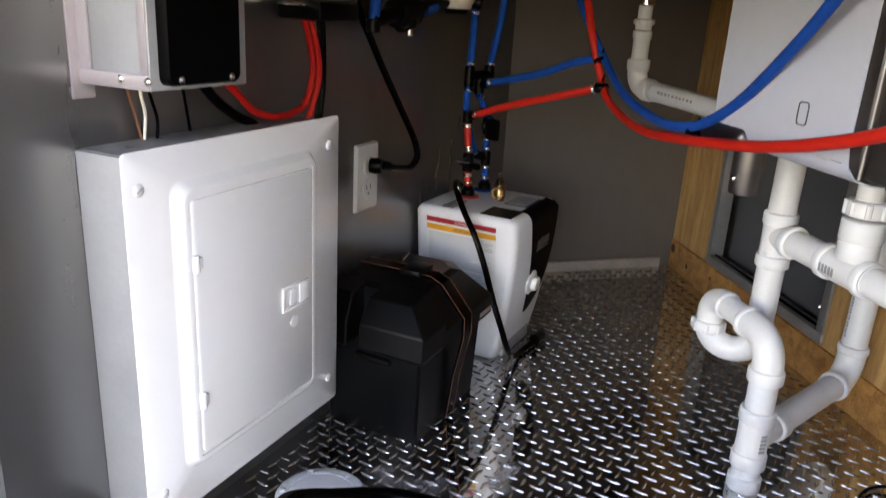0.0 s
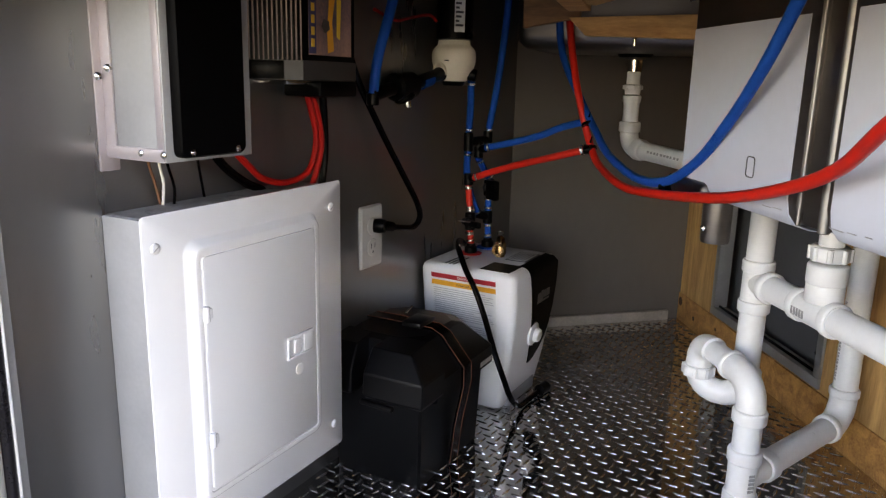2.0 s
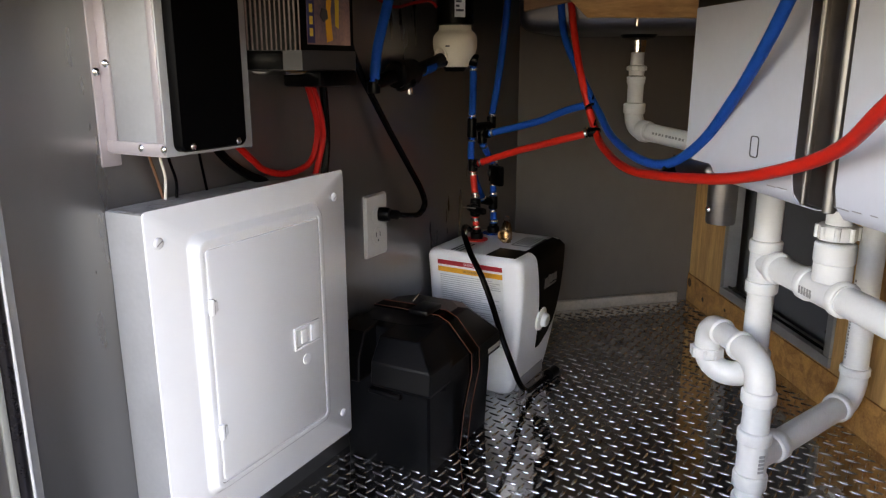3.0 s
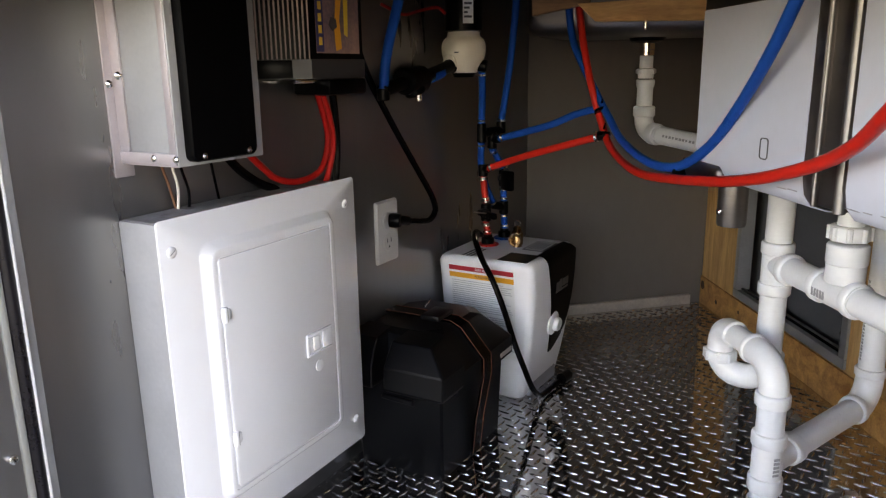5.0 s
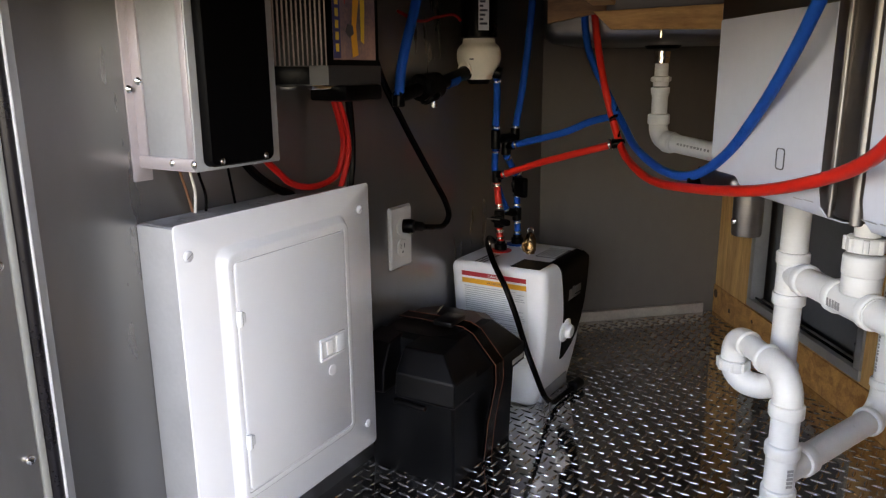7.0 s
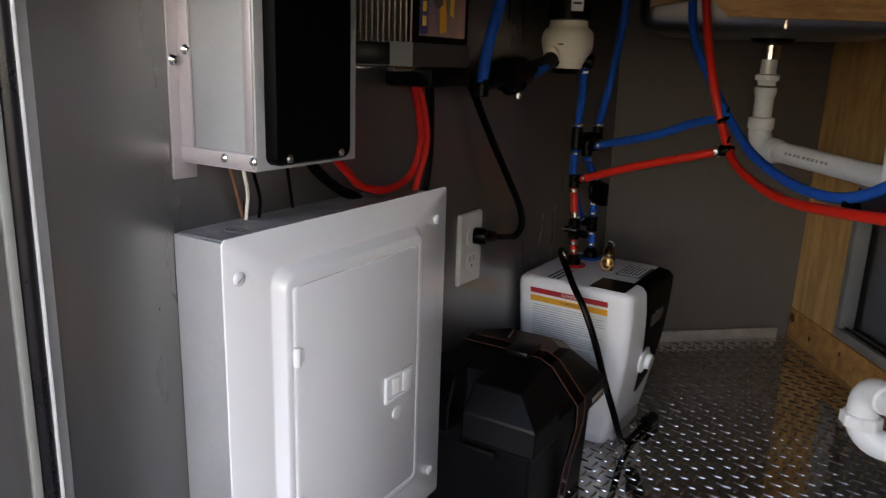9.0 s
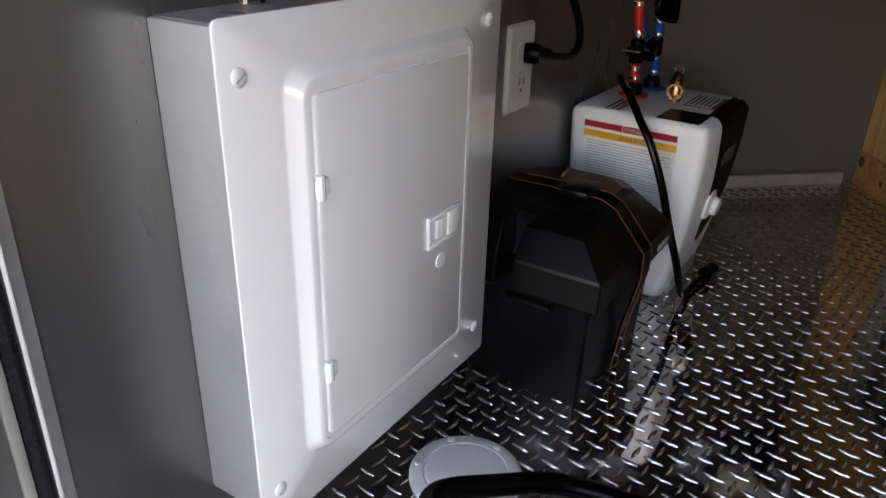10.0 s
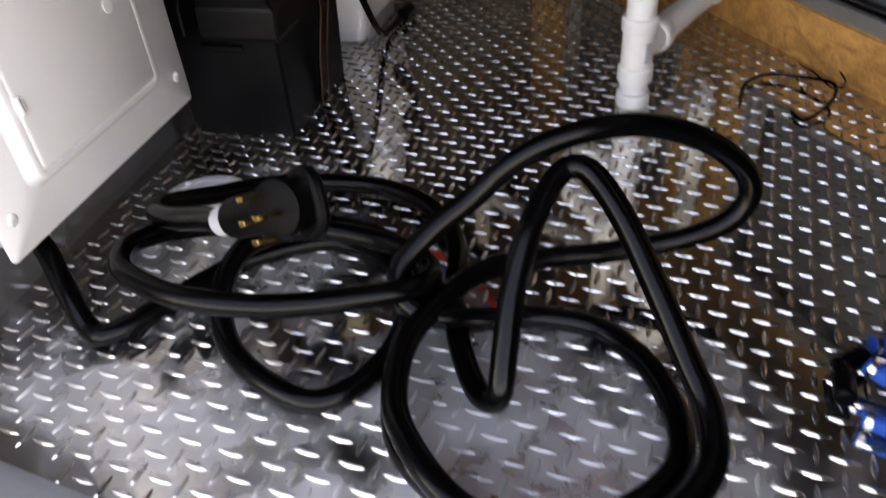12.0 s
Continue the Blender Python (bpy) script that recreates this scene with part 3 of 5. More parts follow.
part("red_shape", flat_on(lift(0.0013), [(-0.030, 0.020), (-0.022, 0.000), (-0.014, 0.030), (-0.004, 0.060), (0.002, 0.11), (-0.008, 0.11), (-0.016, 0.060)], 0.0004), M_LABRED, lab)
part("yellow_bar", flat_on(lift(0.0013), [(0.014, -0.050), (0.022, -0.054), (0.025, 0.000), (0.022, 0.060), (0.026, 0.11), (0.017, 0.11), (0.015, 0.040)], 0.0004), M_YELLOW, lab)
bm = bmesh.new()
turned(bm, lm @ Vector((-0.012, -0.036, 0.0012)), (1, 0, 0), [(0, 0.010), (0.0008, 0.010)], 5)
part("dark_shape", bm, M_INK, lab)
part("bottom_plate", box((WX + 0.004, 1.005, IZ - 0.006), (IVX - 0.004, 1.10, IZ), None, 0.001), M_CHROME, inv)
part("terminal_block", box((WX + 0.012, 1.060, IZ - 0.024), (IVX + 0.012, 1.152, IZ), None, 0.005), M_BLACK, inv)
for cl, mt, r, pts in (
    ("red battery cable hanging in a loop below the inverter", M_WIRERED, 0.0048, [(-0.625, 1.068, 0.668), (-0.624, 1.082, 0.630), (-0.626, 1.094, 0.591), (-0.631, 1.086, 0.550), (-0.631, 1.058, 0.536), (-0.629, 1.015, 0.534), (-0.632, 0.979, 0.544), (-0.630, 0.957, 0.559), (-0.631, 0.930, 0.582), (-0.636, 0.906, 0.610)]),
    ("red battery cable running down behind the breaker panel", M_WIRERED, 0.0046, [(-0.626, 1.078, 0.669), (-0.621, 1.092, 0.626), (-0.622, 1.101, 0.582), (-0.628, 1.094, 0.540), (-0.634, 1.082, 0.500), (-0.637, 1.074, 0.450)]),
    ("black battery cable running down the wall", M_RUBBER, 0.0058, [(-0.624, 1.106, 0.669), (-0.627, 1.115, 0.625), (-0.629, 1.119, 0.580), (-0.630, 1.115, 0.538), (-0.636, 1.102, 0.449)]),
    ("black battery cable hanging behind the red loop", M_RUBBER, 0.0062, [(-0.650, 0.890, 0.605), (-0.650, 0.925, 0.565), (-0.650, 0.965, 0.538), (-0.652, 1.005, 0.520), (-0.654, 1.040, 0.480)]),
):
    solo("battery_cable", hose(bmesh.new(), pts, r, 10), mt, cl, "cable", group="battery cables")

# ---------------------------------------------------------------- outlet and cord
outlet = thing("wall_outlet", "off-white duplex wall outlet with a black plug in its upper socket", "outlet", (WX, 1.304, 0.40))
mo = Matrix.Translation((WX, 1.308, 0.399)) @ Matrix(((0, 0, 1), (1, 0, 0), (0, 1, 0))).to_4x4()
oo = lambda w, h, r, z: [mo @ Vector((x, y, z)) for x, y in rounded_rect(w, h, r)]
part("cover_plate", rings(bmesh.new(), [oo(0.070, 0.116, 0.004, 0), oo(0.070, 0.116, 0.004, 0.003), oo(0.064, 0.110, 0.003, 0.0065)]), M_OUTLET, outlet)
for dz in (0.020, -0.020):
    bm = bmesh.new()
    turned(bm, mo @ Vector((0, dz, 0.0062)), (1, 0, 0), [(0, 0.0165), (0.0015, 0.0165), (0.0022, 0.0155)], 24)
    soc = part("socket", bm, M_OUTLET, outlet)
    if dz < 0:
        for sx in (-0.006, 0.006):
            part("slot", box((sx - 0.001, dz - 0.001, 0.0082), (sx + 0.001, dz + 0.008, 0.0087), mo), M_INK, soc)
        part("slot", box((-0.002, dz - 0.010, 0.0082), (0.002, dz - 0.006, 0.0087), mo), M_INK, soc)
cord = thing("inverter_cord", "black power cord hanging from the inverter, plugged into the wall outlet", "power cord", (WX, 1.31, 0.42))
bm = bmesh.new()
turned(bm, (WX + 0.008, 1.313, 0.419), (0.95, 0.3, 0), [(0, 0.013), (0.012, 0.014), (0.020, 0.012)], 14)
hose(bm, [(WX + 0.016, 1.313, 0.419), (WX + 0.020, 1.330, 0.417), (WX + 0.021, 1.352, 0.412)], 0.0095, 12)
part("plug", bm, M_BLACK, cord)
part("cord", hose(bmesh.new(), [(-0.652, 1.340, 0.414), (-0.647, 1.397, 0.403), (-0.649, 1.435, 0.400), (-0.647, 1.452, 0.416), (-0.642, 1.432, 0.445), (-0.640, 1.404, 0.475), (-0.644, 1.382, 0.505), (-0.653, 1.330, 0.576), (-0.656, 1.292, 0.625), (-0.658, 1.256, 0.672), (-0.658, 1.227, 0.719)], 0.0058, 10), M_RUBBER, cord)

# ---------------------------------------------------------------- battery box
bat = thing("battery_box", "black plastic battery box with webbing strap on tread-plate floor", "battery box", (-0.567, 1.285, 0))
BX0, BX1, BY0, BY1 = -0.660, -0.484, 1.172, 1.398


def chamfered(x0, x1, y0, y1, c, z):
    return [(x0 + c, y0, z), (x1 - c, y0, z), (x1, y0 + c, z), (x1, y1 - c, z), (x1 - c, y1, z), (x0 + c, y1, z), (x0, y1 - c, z), (x0, y0 + c, z)]


part("body", rings(bmesh.new(), [chamfered(BX0 + 0.008, BX1, BY0, BY1, 0.004, 0.0), chamfered(BX0 + 0.004, BX1 + 0.006, BY0 - 0.010, BY1 + 0.006, 0.004, 0.172)]), M_BATT, bat)
L0, L1, L2, L3 = -0.668, -0.459, 1.176, 1.412
part("lid", rings(bmesh.new(), [chamfered(L0, L1, L2, L3, 0.008, 0.160), chamfered(L0, L1, L2, L3, 0.010, 0.194), chamfered(L0 + 0.012, L1 - 0.046, L2 + 0.022, L3 - 0.026, 0.026, 0.244), chamfered(L0 + 0.018, L1 - 0.058, L2 + 0.036, L3 - 0.040, 0.030, 0.250)]), M_BATT, bat, angle=10)
for a, b in ((-0.571, -0.4575), (-0.668, -0.594)):
    bm = bmesh.new()
    fy, kl, kr = 1.128, *((0.000, 0.036) if b > -0.5 else (0.008, 0.006))
    rings(bm, [[(a + 0.004, fy + 0.006, 0.164), (b - 0.004, fy + 0.006, 0.164), (b - 0.004, fy + 0.075, 0.164), (a + 0.004, fy + 0.075, 0.164)],
               [(a, fy, 0.170), (b, fy, 0.170), (b, fy + 0.075, 0.170), (a, fy + 0.075, 0.170)],
               [(a, fy + 0.002, 0.209), (b, fy + 0.002, 0.209), (b, fy + 0.080, 0.209), (a, fy + 0.080, 0.209)],
               [(a + kl, fy + 0.030, 0.246), (b - kr, fy + 0.030, 0.246), (b - kr - 0.006, fy + 0.092, 0.250), (a + kl, fy + 0.092, 0.250)]])
    bmesh.ops.bevel(bm, geom=bm.edges[:], offset=0.0022, segments=1, profile=0.5, affect="EDGES")
    part("lid_block", bm, M_BATT, bat, angle=8)
bm = bmesh.new()
rod(bm, (-0.585, 1.146, 0.150), (-0.520, 1.142, 0.150), 0.0052, 12, 0.0015)
part("front_handle", bm, M_BATT, bat)
part("lid_label", box((-0.4595, 1.352, 0.165), (-0.4582, 1.400, 0.174), None, 0.0004), M_TRIM, bat, "small pale label at the lid edge")
path_in = [(-0.655, 0.253), (-0.600, 0.254), (-0.520, 0.253), (-0.500, 0.244), (-0.456, 0.194), (-0.455, 0.160), (-0.470, 0.08), (-0.478, 0.004)]
for nm, y0, y1, mt, off in (("strap", 1.270, 1.304, M_RUBBER, 0.0015), ("strap_edge", 1.2706, 1.2720, M_ORANGE, 0.0022), ("strap_edge", 1.3020, 1.3034, M_ORANGE, 0.0022)):
    bm = bmesh.new()
    loops = []
    for i, (x, z) in enumerate(path_in):
        nx, nz = (0.0, 1.0) if i < 3 else ((0.7, 0.7) if i == 3 else (1.0, 0.0))
        loops.append([(x + nx * off, y0, z + nz * off), (x + nx * off, y1, z + nz * off), (x - nx * 0.002, y1, z - nz * 0.002), (x - nx * 0.002, y0, z - nz * 0.002)])
    rings(bm, loops)
    part(nm, bm, mt, bat, "orange stitched strap edge" if nm == "strap_edge" else "black webbing strap")
part("strap_buckle", box((-0.572, 1.254, 0.254), (-0.534, 1.310, 0.264), None, 0.003), M_BATT, bat)
bm = bmesh.new()
rod(bm, (-0.590, 1.300, 0.262), (-0.587, 1.318, 0.272), 0.0022, 8)
part("buckle_pin", bm, M_CHROME, bat)
bat.location += Vector((-0.005, 0.014, 0))

# ---------------------------------------------------------------- water heater
HZ = 0.315
mh = Matrix.Translation((-0.560, 1.605, 0)) @ Matrix.Rotation(radians(-1.5), 4, "Z")
heater = thing("water_heater", "small white tank water heater with glossy black front panel", "water heater", mh.translation)


def h_right(z):
    u = z / HZ
    return 0.068 + 0.043 * (1 - (1 - u) ** 2.0)


def h_section(z, inset=0.0):
    xr, xl, yf, yb = h_right(z) - inset, -0.107 + inset, -0.114 + 0.042 * (1 - z / HZ) + inset, 0.124 - inset
    w, h = xr - xl, yb - yf
    return [mh @ Vector((x + (xr + xl) / 2, y + (yf + yb) / 2, z)) for x, y in rounded_rect(w, h, 0.016, 5)]


part("shell", rings(bmesh.new(), [h_section(0.004, 0.006), h_section(0.008)] + [h_section(z) for z in (0.03, 0.06, 0.10, 0.14, 0.18, 0.22, 0.26, 0.290, 0.300)] + [h_section(0.308, 0.003), h_section(0.313, 0.008), h_section(0.315, 0.016)]), M_HEATER, heater, angle=60)
# black front panel, a skin just proud of the sloping right face
bm = bmesh.new()
loops = []
for z, ya, yb in ((0.084, 0.024, 0.036), (0.090, 0.022, 0.052), (0.105, 0.019, 0.076), (0.13, 0.013, 0.098), (0.16, 0.006, 0.108), (0.20, -0.003, 0.114), (0.25, -0.018, 0.117), (0.29, -0.032, 0.117), (0.301, -0.038, 0.116)):
    x = h_right(z)
    loops.append([mh @ Vector((x + 0.002, ya, z)), mh @ Vector((x + 0.002, yb, z)), mh @ Vector((x - 0.006, yb, z)), mh @ Vector((x - 0.006, ya, z))])
x = h_right(0.30)
loops.append([mh @ Vector((x - 0.004, -0.042, 0.3125)), mh @ Vector((x - 0.004, 0.104, 0.3125)), mh @ Vector((x - 0.012, 0.104, 0.309)), mh @ Vector((x - 0.012, -0.042, 0.309))])
loops.append([mh @ Vector((x - 0.022, -0.044, 0.3170)), mh @ Vector((x - 0.022, 0.100, 0.3170)), mh @ Vector((x - 0.022, 0.100, 0.3145)), mh @ Vector((x - 0.022, -0.044, 0.3145))])
rings(bm, loops)
part("base_skirt", box((0.030, -0.040, 0.0), (0.078, 0.100, 0.030), mh, 0.006), M_GREYINK, heater, "grey plastic base skirt")
fp = part("front_panel", bm, M_GLOSSBLK, heater, "glossy black front panel", angle=50)
bm = bmesh.new()
kx = h_right(0.155)
turned(bm, mh @ Vector((kx - 0.004, 0.018, 0.156)), mh.to_3x3() @ Vector((1, 0, -0.12)), [(0, 0.026), (0.008, 0.026), (0.010, 0.022), (0.012, 0.016), (0.020, 0.0145), (0.022, 0.012)], 24)
part("thermostat_knob", bm, M_PLATE, heater, "white round thermostat knob")
for k, (ya, yb, z, h) in enumerate(((0.000, 0.012, 0.238, 0.018), (0.018, 0.026, 0.240, 0.022), (0.032, 0.042, 0.240, 0.016), (0.048, 0.062, 0.240, 0.016), (0.000, 0.062, 0.226, 0.004))):
    x = h_right(z) + 0.0022
    part("logo_bar", box((x - 0.002, ya + 0.012, z - h / 2), (x + 0.0006, yb + 0.016, z + h / 2), mh), M_LOGO, fp)
# warning label on the side
ml = mh @ Matrix.Translation((-0.004, -0.1023, 0.218)) @ Matrix.Rotation(radians(90 + 7.6), 4, "X")
part("warning_label", flat(-0.074, 0.073, -0.12, 0.078, ml, 0.0, 0.0006), M_LABWHITE, heater, "white instruction label with red and orange bands")
wl = bpy.data.objects["warning_label"]
part("danger_band", flat(-0.074, 0.073, 0.068, 0.078, ml, 0.0008), M_LABRED, wl)
part("warning_band", flat(-0.074, 0.073, 0.052, 0.063, ml, 0.0008), M_LABORG, wl)
rnd = random.Random(4)
for k in range(34):
    y = 0.046 - k * 0.0047
    part("text_line", flat(-0.070, 0.070 - rnd.random() * (0.03 if k % 5 else 0.09), y - 0.0016, y, ml, 0.0007, 0.0003), M_FINEPRINT, wl)
for word, y, mt, size in (("DANGER", 0.0705, M_LABWHITE, 0.0085), ("WARNING", 0.0545, M_INK, 0.0085)):
    cu = bpy.data.curves.new("lettering", "FONT")
    cu.body, cu.size, cu.align_x = word, size, "CENTER"
    cu.materials.append(mt)
    tx = new("lettering", cu)
    tx.parent, tx.matrix_local = wl, ml @ Matrix.Translation((0.004, y, 0.0016))
mt_ = mh @ Matrix.Translation((0, 0, 0.3152))
part("small_label", flat(-0.056, -0.026, -0.110, -0.030, mt_, 0, 0.0006), M_LABWHITE, heater)
for k in range(3):
    part("text_line", flat(-0.052 + 0.009 * k, -0.047 + 0.009 * k, -0.105, -0.036, mt_, 0.0006, 0.0003), M_INK, bpy.data.objects["small_label"])
part("rating_plate", flat(0.030, 0.094, -0.106, -0.040, mt_, 0, 0.0008), M_GLOSSBLK, heater, "shiny dark rating plate")
part("barcode_label", flat(0.038, 0.092, -0.004, 0.080, mt_, 0, 0.0006), M_INK, heater, "black and white printed label")
part("barcode_field", flat(0.041, 0.080, 0.000, 0.076, mt_, 0.0006, 0.0003), M_LABWHITE, bpy.data.objects["barcode_label"])
for k in range(5):
    part("text_line", flat(0.045 + 0.007 * k, 0.0482 + 0.007 * k, 0.006, 0.070, mt_, 0.0009, 0.0002), M_INK, bpy.data.objects["barcode_label"])
for nm, px, py, mt in (("hot_ring", -0.049, 0.006, M_RED), ("cold_ring", -0.045, 0.080, M_BLUE)):
    bm = bmesh.new()
    turned(bm, mh @ Vector((px, py, 0.315)), UP, [(0, 0.024), (0.002, 0.024), (0.003, 0.020), (0.003, 0.010)], 28)
    part(nm, bm, mt, heater, "coloured ring at the tank fitting")
rv = thing("relief_valve", "polished brass relief valve with a ring pull on the heater", "relief valve", mh @ Vector((0.017, 0.016, 0.315)))
b0 = mh @ Vector((0.017, 0.016, 0.315))
bm = bmesh.new()
turned(bm, b0, UP, [(0, 0.010), (0.006, 0.010), (0.006, 0.0125), (0.030, 0.0125), (0.034, 0.010), (0.042, 0.008), (0.046, 0.004)], 20)
part("valve_body", bm, M_BRASS, rv)
bm = bmesh.new()
fr = (mh.to_3x3() @ Vector((0.22, -0.95, 0))).normalized()
turned(bm, b0 + Vector((0, 0, 0.020)) + fr * 0.006, fr, [(0, 0.010), (0.016, 0.010), (0.016, 0.0130), (0.023, 0.0130), (0.023, 0.0095), (0.004, 0.0085)], 20, (True, True))
part("outlet_spout", bm, M_BRASS, rv)
bm = bmesh.new()
hose(bm, [b0 + Vector((0.007 * math.cos(a), 0, 0.050 + 0.006 * math.sin(a))) for a in [k * math.pi / 8 for k in range(17)]], 0.0014, 6, smooth=False)
part("ring_pull", bm, M_CHROME, rv)
hcord = thing("heater_cord", "black power cord draped over the heater down to the floor", "power cord", (-0.47, 1.44, 0))
part("cord", hose(bmesh.new(), [(-0.638, 1.646, 0.325), (-0.627, 1.593, 0.345), (-0.601, 1.534, 0.348), (-0.574, 1.489, 0.344), (-0.547, 1.460, 0.322), (-0.518, 1.448, 0.285), (-0.494, 1.445, 0.233), (-0.473, 1.450, 0.166), (-0.458, 1.466, 0.108), (-0.455, 1.496, 0.060), (-0.457, 1.534, 0.026), (-0.456, 1.562, 0.013), (-0.455, 1.609, 0.009), (-0.449, 1.652, 0.012)], 0.0060, 10), M_RUBBER, hcord)
bm = bmesh.new()
rod(bm, (-0.449, 1.650, 0.0135), (-0.443, 1.688, 0.0135), 0.0130, 14, 0.004)
part("plug", bm, M_BLACK, hcord)
bm = bmesh.new()
for k in (-0.006, 0.006):
    rod(bm, (-0.457 + k, 1.528, 0.001), (-0.459 + k, 1.530, 0.028), 0.0012, 8)
part("cable_clip", bm, M_BRUSHED, hcord)

# ---------------------------------------------------------------- water lines on the wall
def ring_at(p, axis, r, parent, w=0.0045):
    bm = bmesh.new()
    turned(bm, Vector(p) - Vector(axis).normalized() * w / 2, axis, [(0, r), (w, r)], 14)
    return part("crimp_ring", bm, M_CHROME, parent)


def pex(name, label, mt, pts, r=0.0074, rings_at=(0, -1)):
    t = thing(name, label, "water pipe", pts[0], "flexible water pipes")
    part("tube", hose(bmesh.new(), pts, r, 12), mt, t)
    for i in rings_at:
        a, b = (pts[0], pts[1]) if i == 0 else (pts[-1], pts[-2])
        d = (Vector(b) - Vector(a)).normalized()
        ring_at(Vector(a) + d * 0.008, d, r + 0.0016, t)
    return t


HOT = mh @ Vector((-0.049, 0.006, 0.318))
COLD = mh @ Vector((-0.045, 0.080, 0.318))
man = thing("valve_manifold", "black plastic shut-off valves and tees on the heater's water lines", "valve manifold", HOT)
bm = bmesh.new()
turned(bm, HOT, UP, [(0, 0.014), (0.012, 0.014), (0.014, 0.010), (0.020, 0.010)], 14)
part("hot_adapter", bm, M_BLACK, man)
bm = bmesh.new()
turned(bm, COLD, UP, [(0, 0.014), (0.012, 0.014), (0.014, 0.010), (0.020, 0.010)], 14)
part("cold_adapter", bm, M_BLACK, man)
def ball_valve(p, lever_lo, lever_hi, turn):
    """A stubby valve on an upright pipe, with its lever handle."""
    bm = bmesh.new()
    rod(bm, p - UP * 0.019, p + UP * 0.019, 0.0115, 14)
    turned(bm, p + Vector((-0.002, -0.004, 0)), (0.5, -0.85, 0), [(0, 0.011), (0.016, 0.011), (0.018, 0.008)], 14)
    v = part("ball_valve", bm, M_BLACK, man)
    mk = Matrix.Translation(p + Vector((0.010, -0.020, 0))) @ Matrix.Rotation(radians(turn), 4, "Z")
    part("lever", box(lever_lo, lever_hi, mk, 0.004), M_BLACK, v)
    ring_at(p + UP * 0.025, UP, 0.0100, man)
    ring_at(p - UP * 0.025, UP, 0.0100, man)
    return v


HV, HE_ = Vector((HOT.x - 0.004, HOT.y, 0.386)), Vector((HOT.x - 0.011, HOT.y, 0.478))
hv = ball_valve(HV, (-0.026, -0.007, -0.007), (0.036, 0.005, 0.007), -30)
bm = bmesh.new()
rod(bm, HV + Vector((-0.014, -0.030, 0.004)), HV + Vector((0.038, -0.030, 0.004)), 0.0014, 8)
part("lever_edge", bm, M_STEEL, hv, "thin bright steel line along the lever")
CV = Vector((COLD.x - 0.002, COLD.y, 0.452))
ball_valve(CV, (-0.006, -0.007, -0.024), (0.030, 0.007, 0.020), -30)
bm = bmesh.new()
rod(bm, HE_ - UP * 0.014, HE_ + UP * 0.012, 0.0105, 14)
rod(bm, HE_ + UP * 0.002, HE_ + Vector((0.016, -0.004, 0.004)), 0.0092, 14)
part("hot_elbow", bm, M_BLACK, man)
ring_at(HE_ - UP * 0.018, UP, 0.0100, man)
TB1, TB2, TB3 = Vector((-0.617, 1.600, 0.557)), Vector((-0.600, 1.660, 0.558)), Vector((-0.607, 1.630, 0.540))
bm = bmesh.new()
rod(bm, TB1 - UP * 0.020, TB1 + UP * 0.020, 0.0100, 14)
rod(bm, TB1, TB2, 0.0098, 14)
rod(bm, TB2 - UP * 0.006, TB2 + UP * 0.020, 0.0100, 14)
part("cold_tee", bm, M_BLACK, man)
bm = bmesh.new()
rod(bm, TB3 - UP * 0.018, TB3 + UP * 0.016, 0.0105, 14)
rod(bm, TB3, TB3 + Vector((0.020, -0.004, 0.004)), 0.0092, 14)
part("branch_tee", bm, M_BLACK, man)
CT = Vector((COLD.x - 0.002, COLD.y, 0.386))
bm = bmesh.new()
rod(bm, CT - UP * 0.016, CT + UP * 0.014, 0.0105, 14)
rod(bm, CT, CT + Vector((-0.016, -0.026, 0.008)), 0.0095, 14)
part("riser_tee", bm, M_BLACK, man)
pex("hot_riser", "short red pipe from the heater up through a black valve", M_RED, [(HOT.x, HOT.y, 0.336), (HOT.x - 0.002, HOT.y, 0.350), (HV.x, HV.y, 0.366)])
pex("hot_riser", "red pipe above the black shut-off valve", M_RED, [(HV.x, HV.y, 0.408), (HV.x - 0.004, HV.y, 0.436), (HE_.x, HE_.y, 0.466)])
pex("cold_riser", "short blue pipe rising from the heater", M_BLUE, [(COLD.x, COLD.y, 0.336), (COLD.x, COLD.y, 0.354), (CT.x, CT.y, 0.374)])
pex("cold_riser", "blue pipe between the lower tee and the black valve", M_BLUE, [(CT.x, CT.y, 0.398), (CT.x, CT.y, 0.416), (CV.x, CV.y, 0.434)])
pex("cold_riser", "blue pipe between the black valve and the upper tee", M_BLUE, [(CV.x, CV.y, 0.470), (CV.x - 0.003, CV.y - 0.020, 0.492), (TB3.x, TB3.y, 0.522)])
pex("cold_line", "blue pipe running down from the pump past the heater valves", M_BLUE, [(-0.602, 1.572, 0.685), (-0.608, 1.586, 0.635), (TB1.x, TB1.y, 0.576)])
pex("cold_line", "blue pipe dropping from the tee behind the red elbow", M_BLUE, [(TB1.x, TB1.y, 0.540), (-0.624, 1.612, 0.490), (-0.620, 1.630, 0.436), (CT.x - 0.014, CT.y - 0.022, 0.395)])
pex("cold_line", "long blue pipe rising from the tee towards the ceiling", M_BLUE, [(TB2.x, TB2.y, 0.574), (-0.580, 1.650, 0.663), (-0.565, 1.645, 0.765), (-0.552, 1.640, 0.90)])
T_RED = Vector((-0.354, 1.597, 0.560))
pex("hot_branch", "red pipe running across from the heater to the tied bundle", M_RED, [(HE_.x + 0.014, HE_.y - 0.004, 0.482), (-0.52, 1.605, 0.512), (-0.42, 1.600, 0.541), tuple(T_RED)])
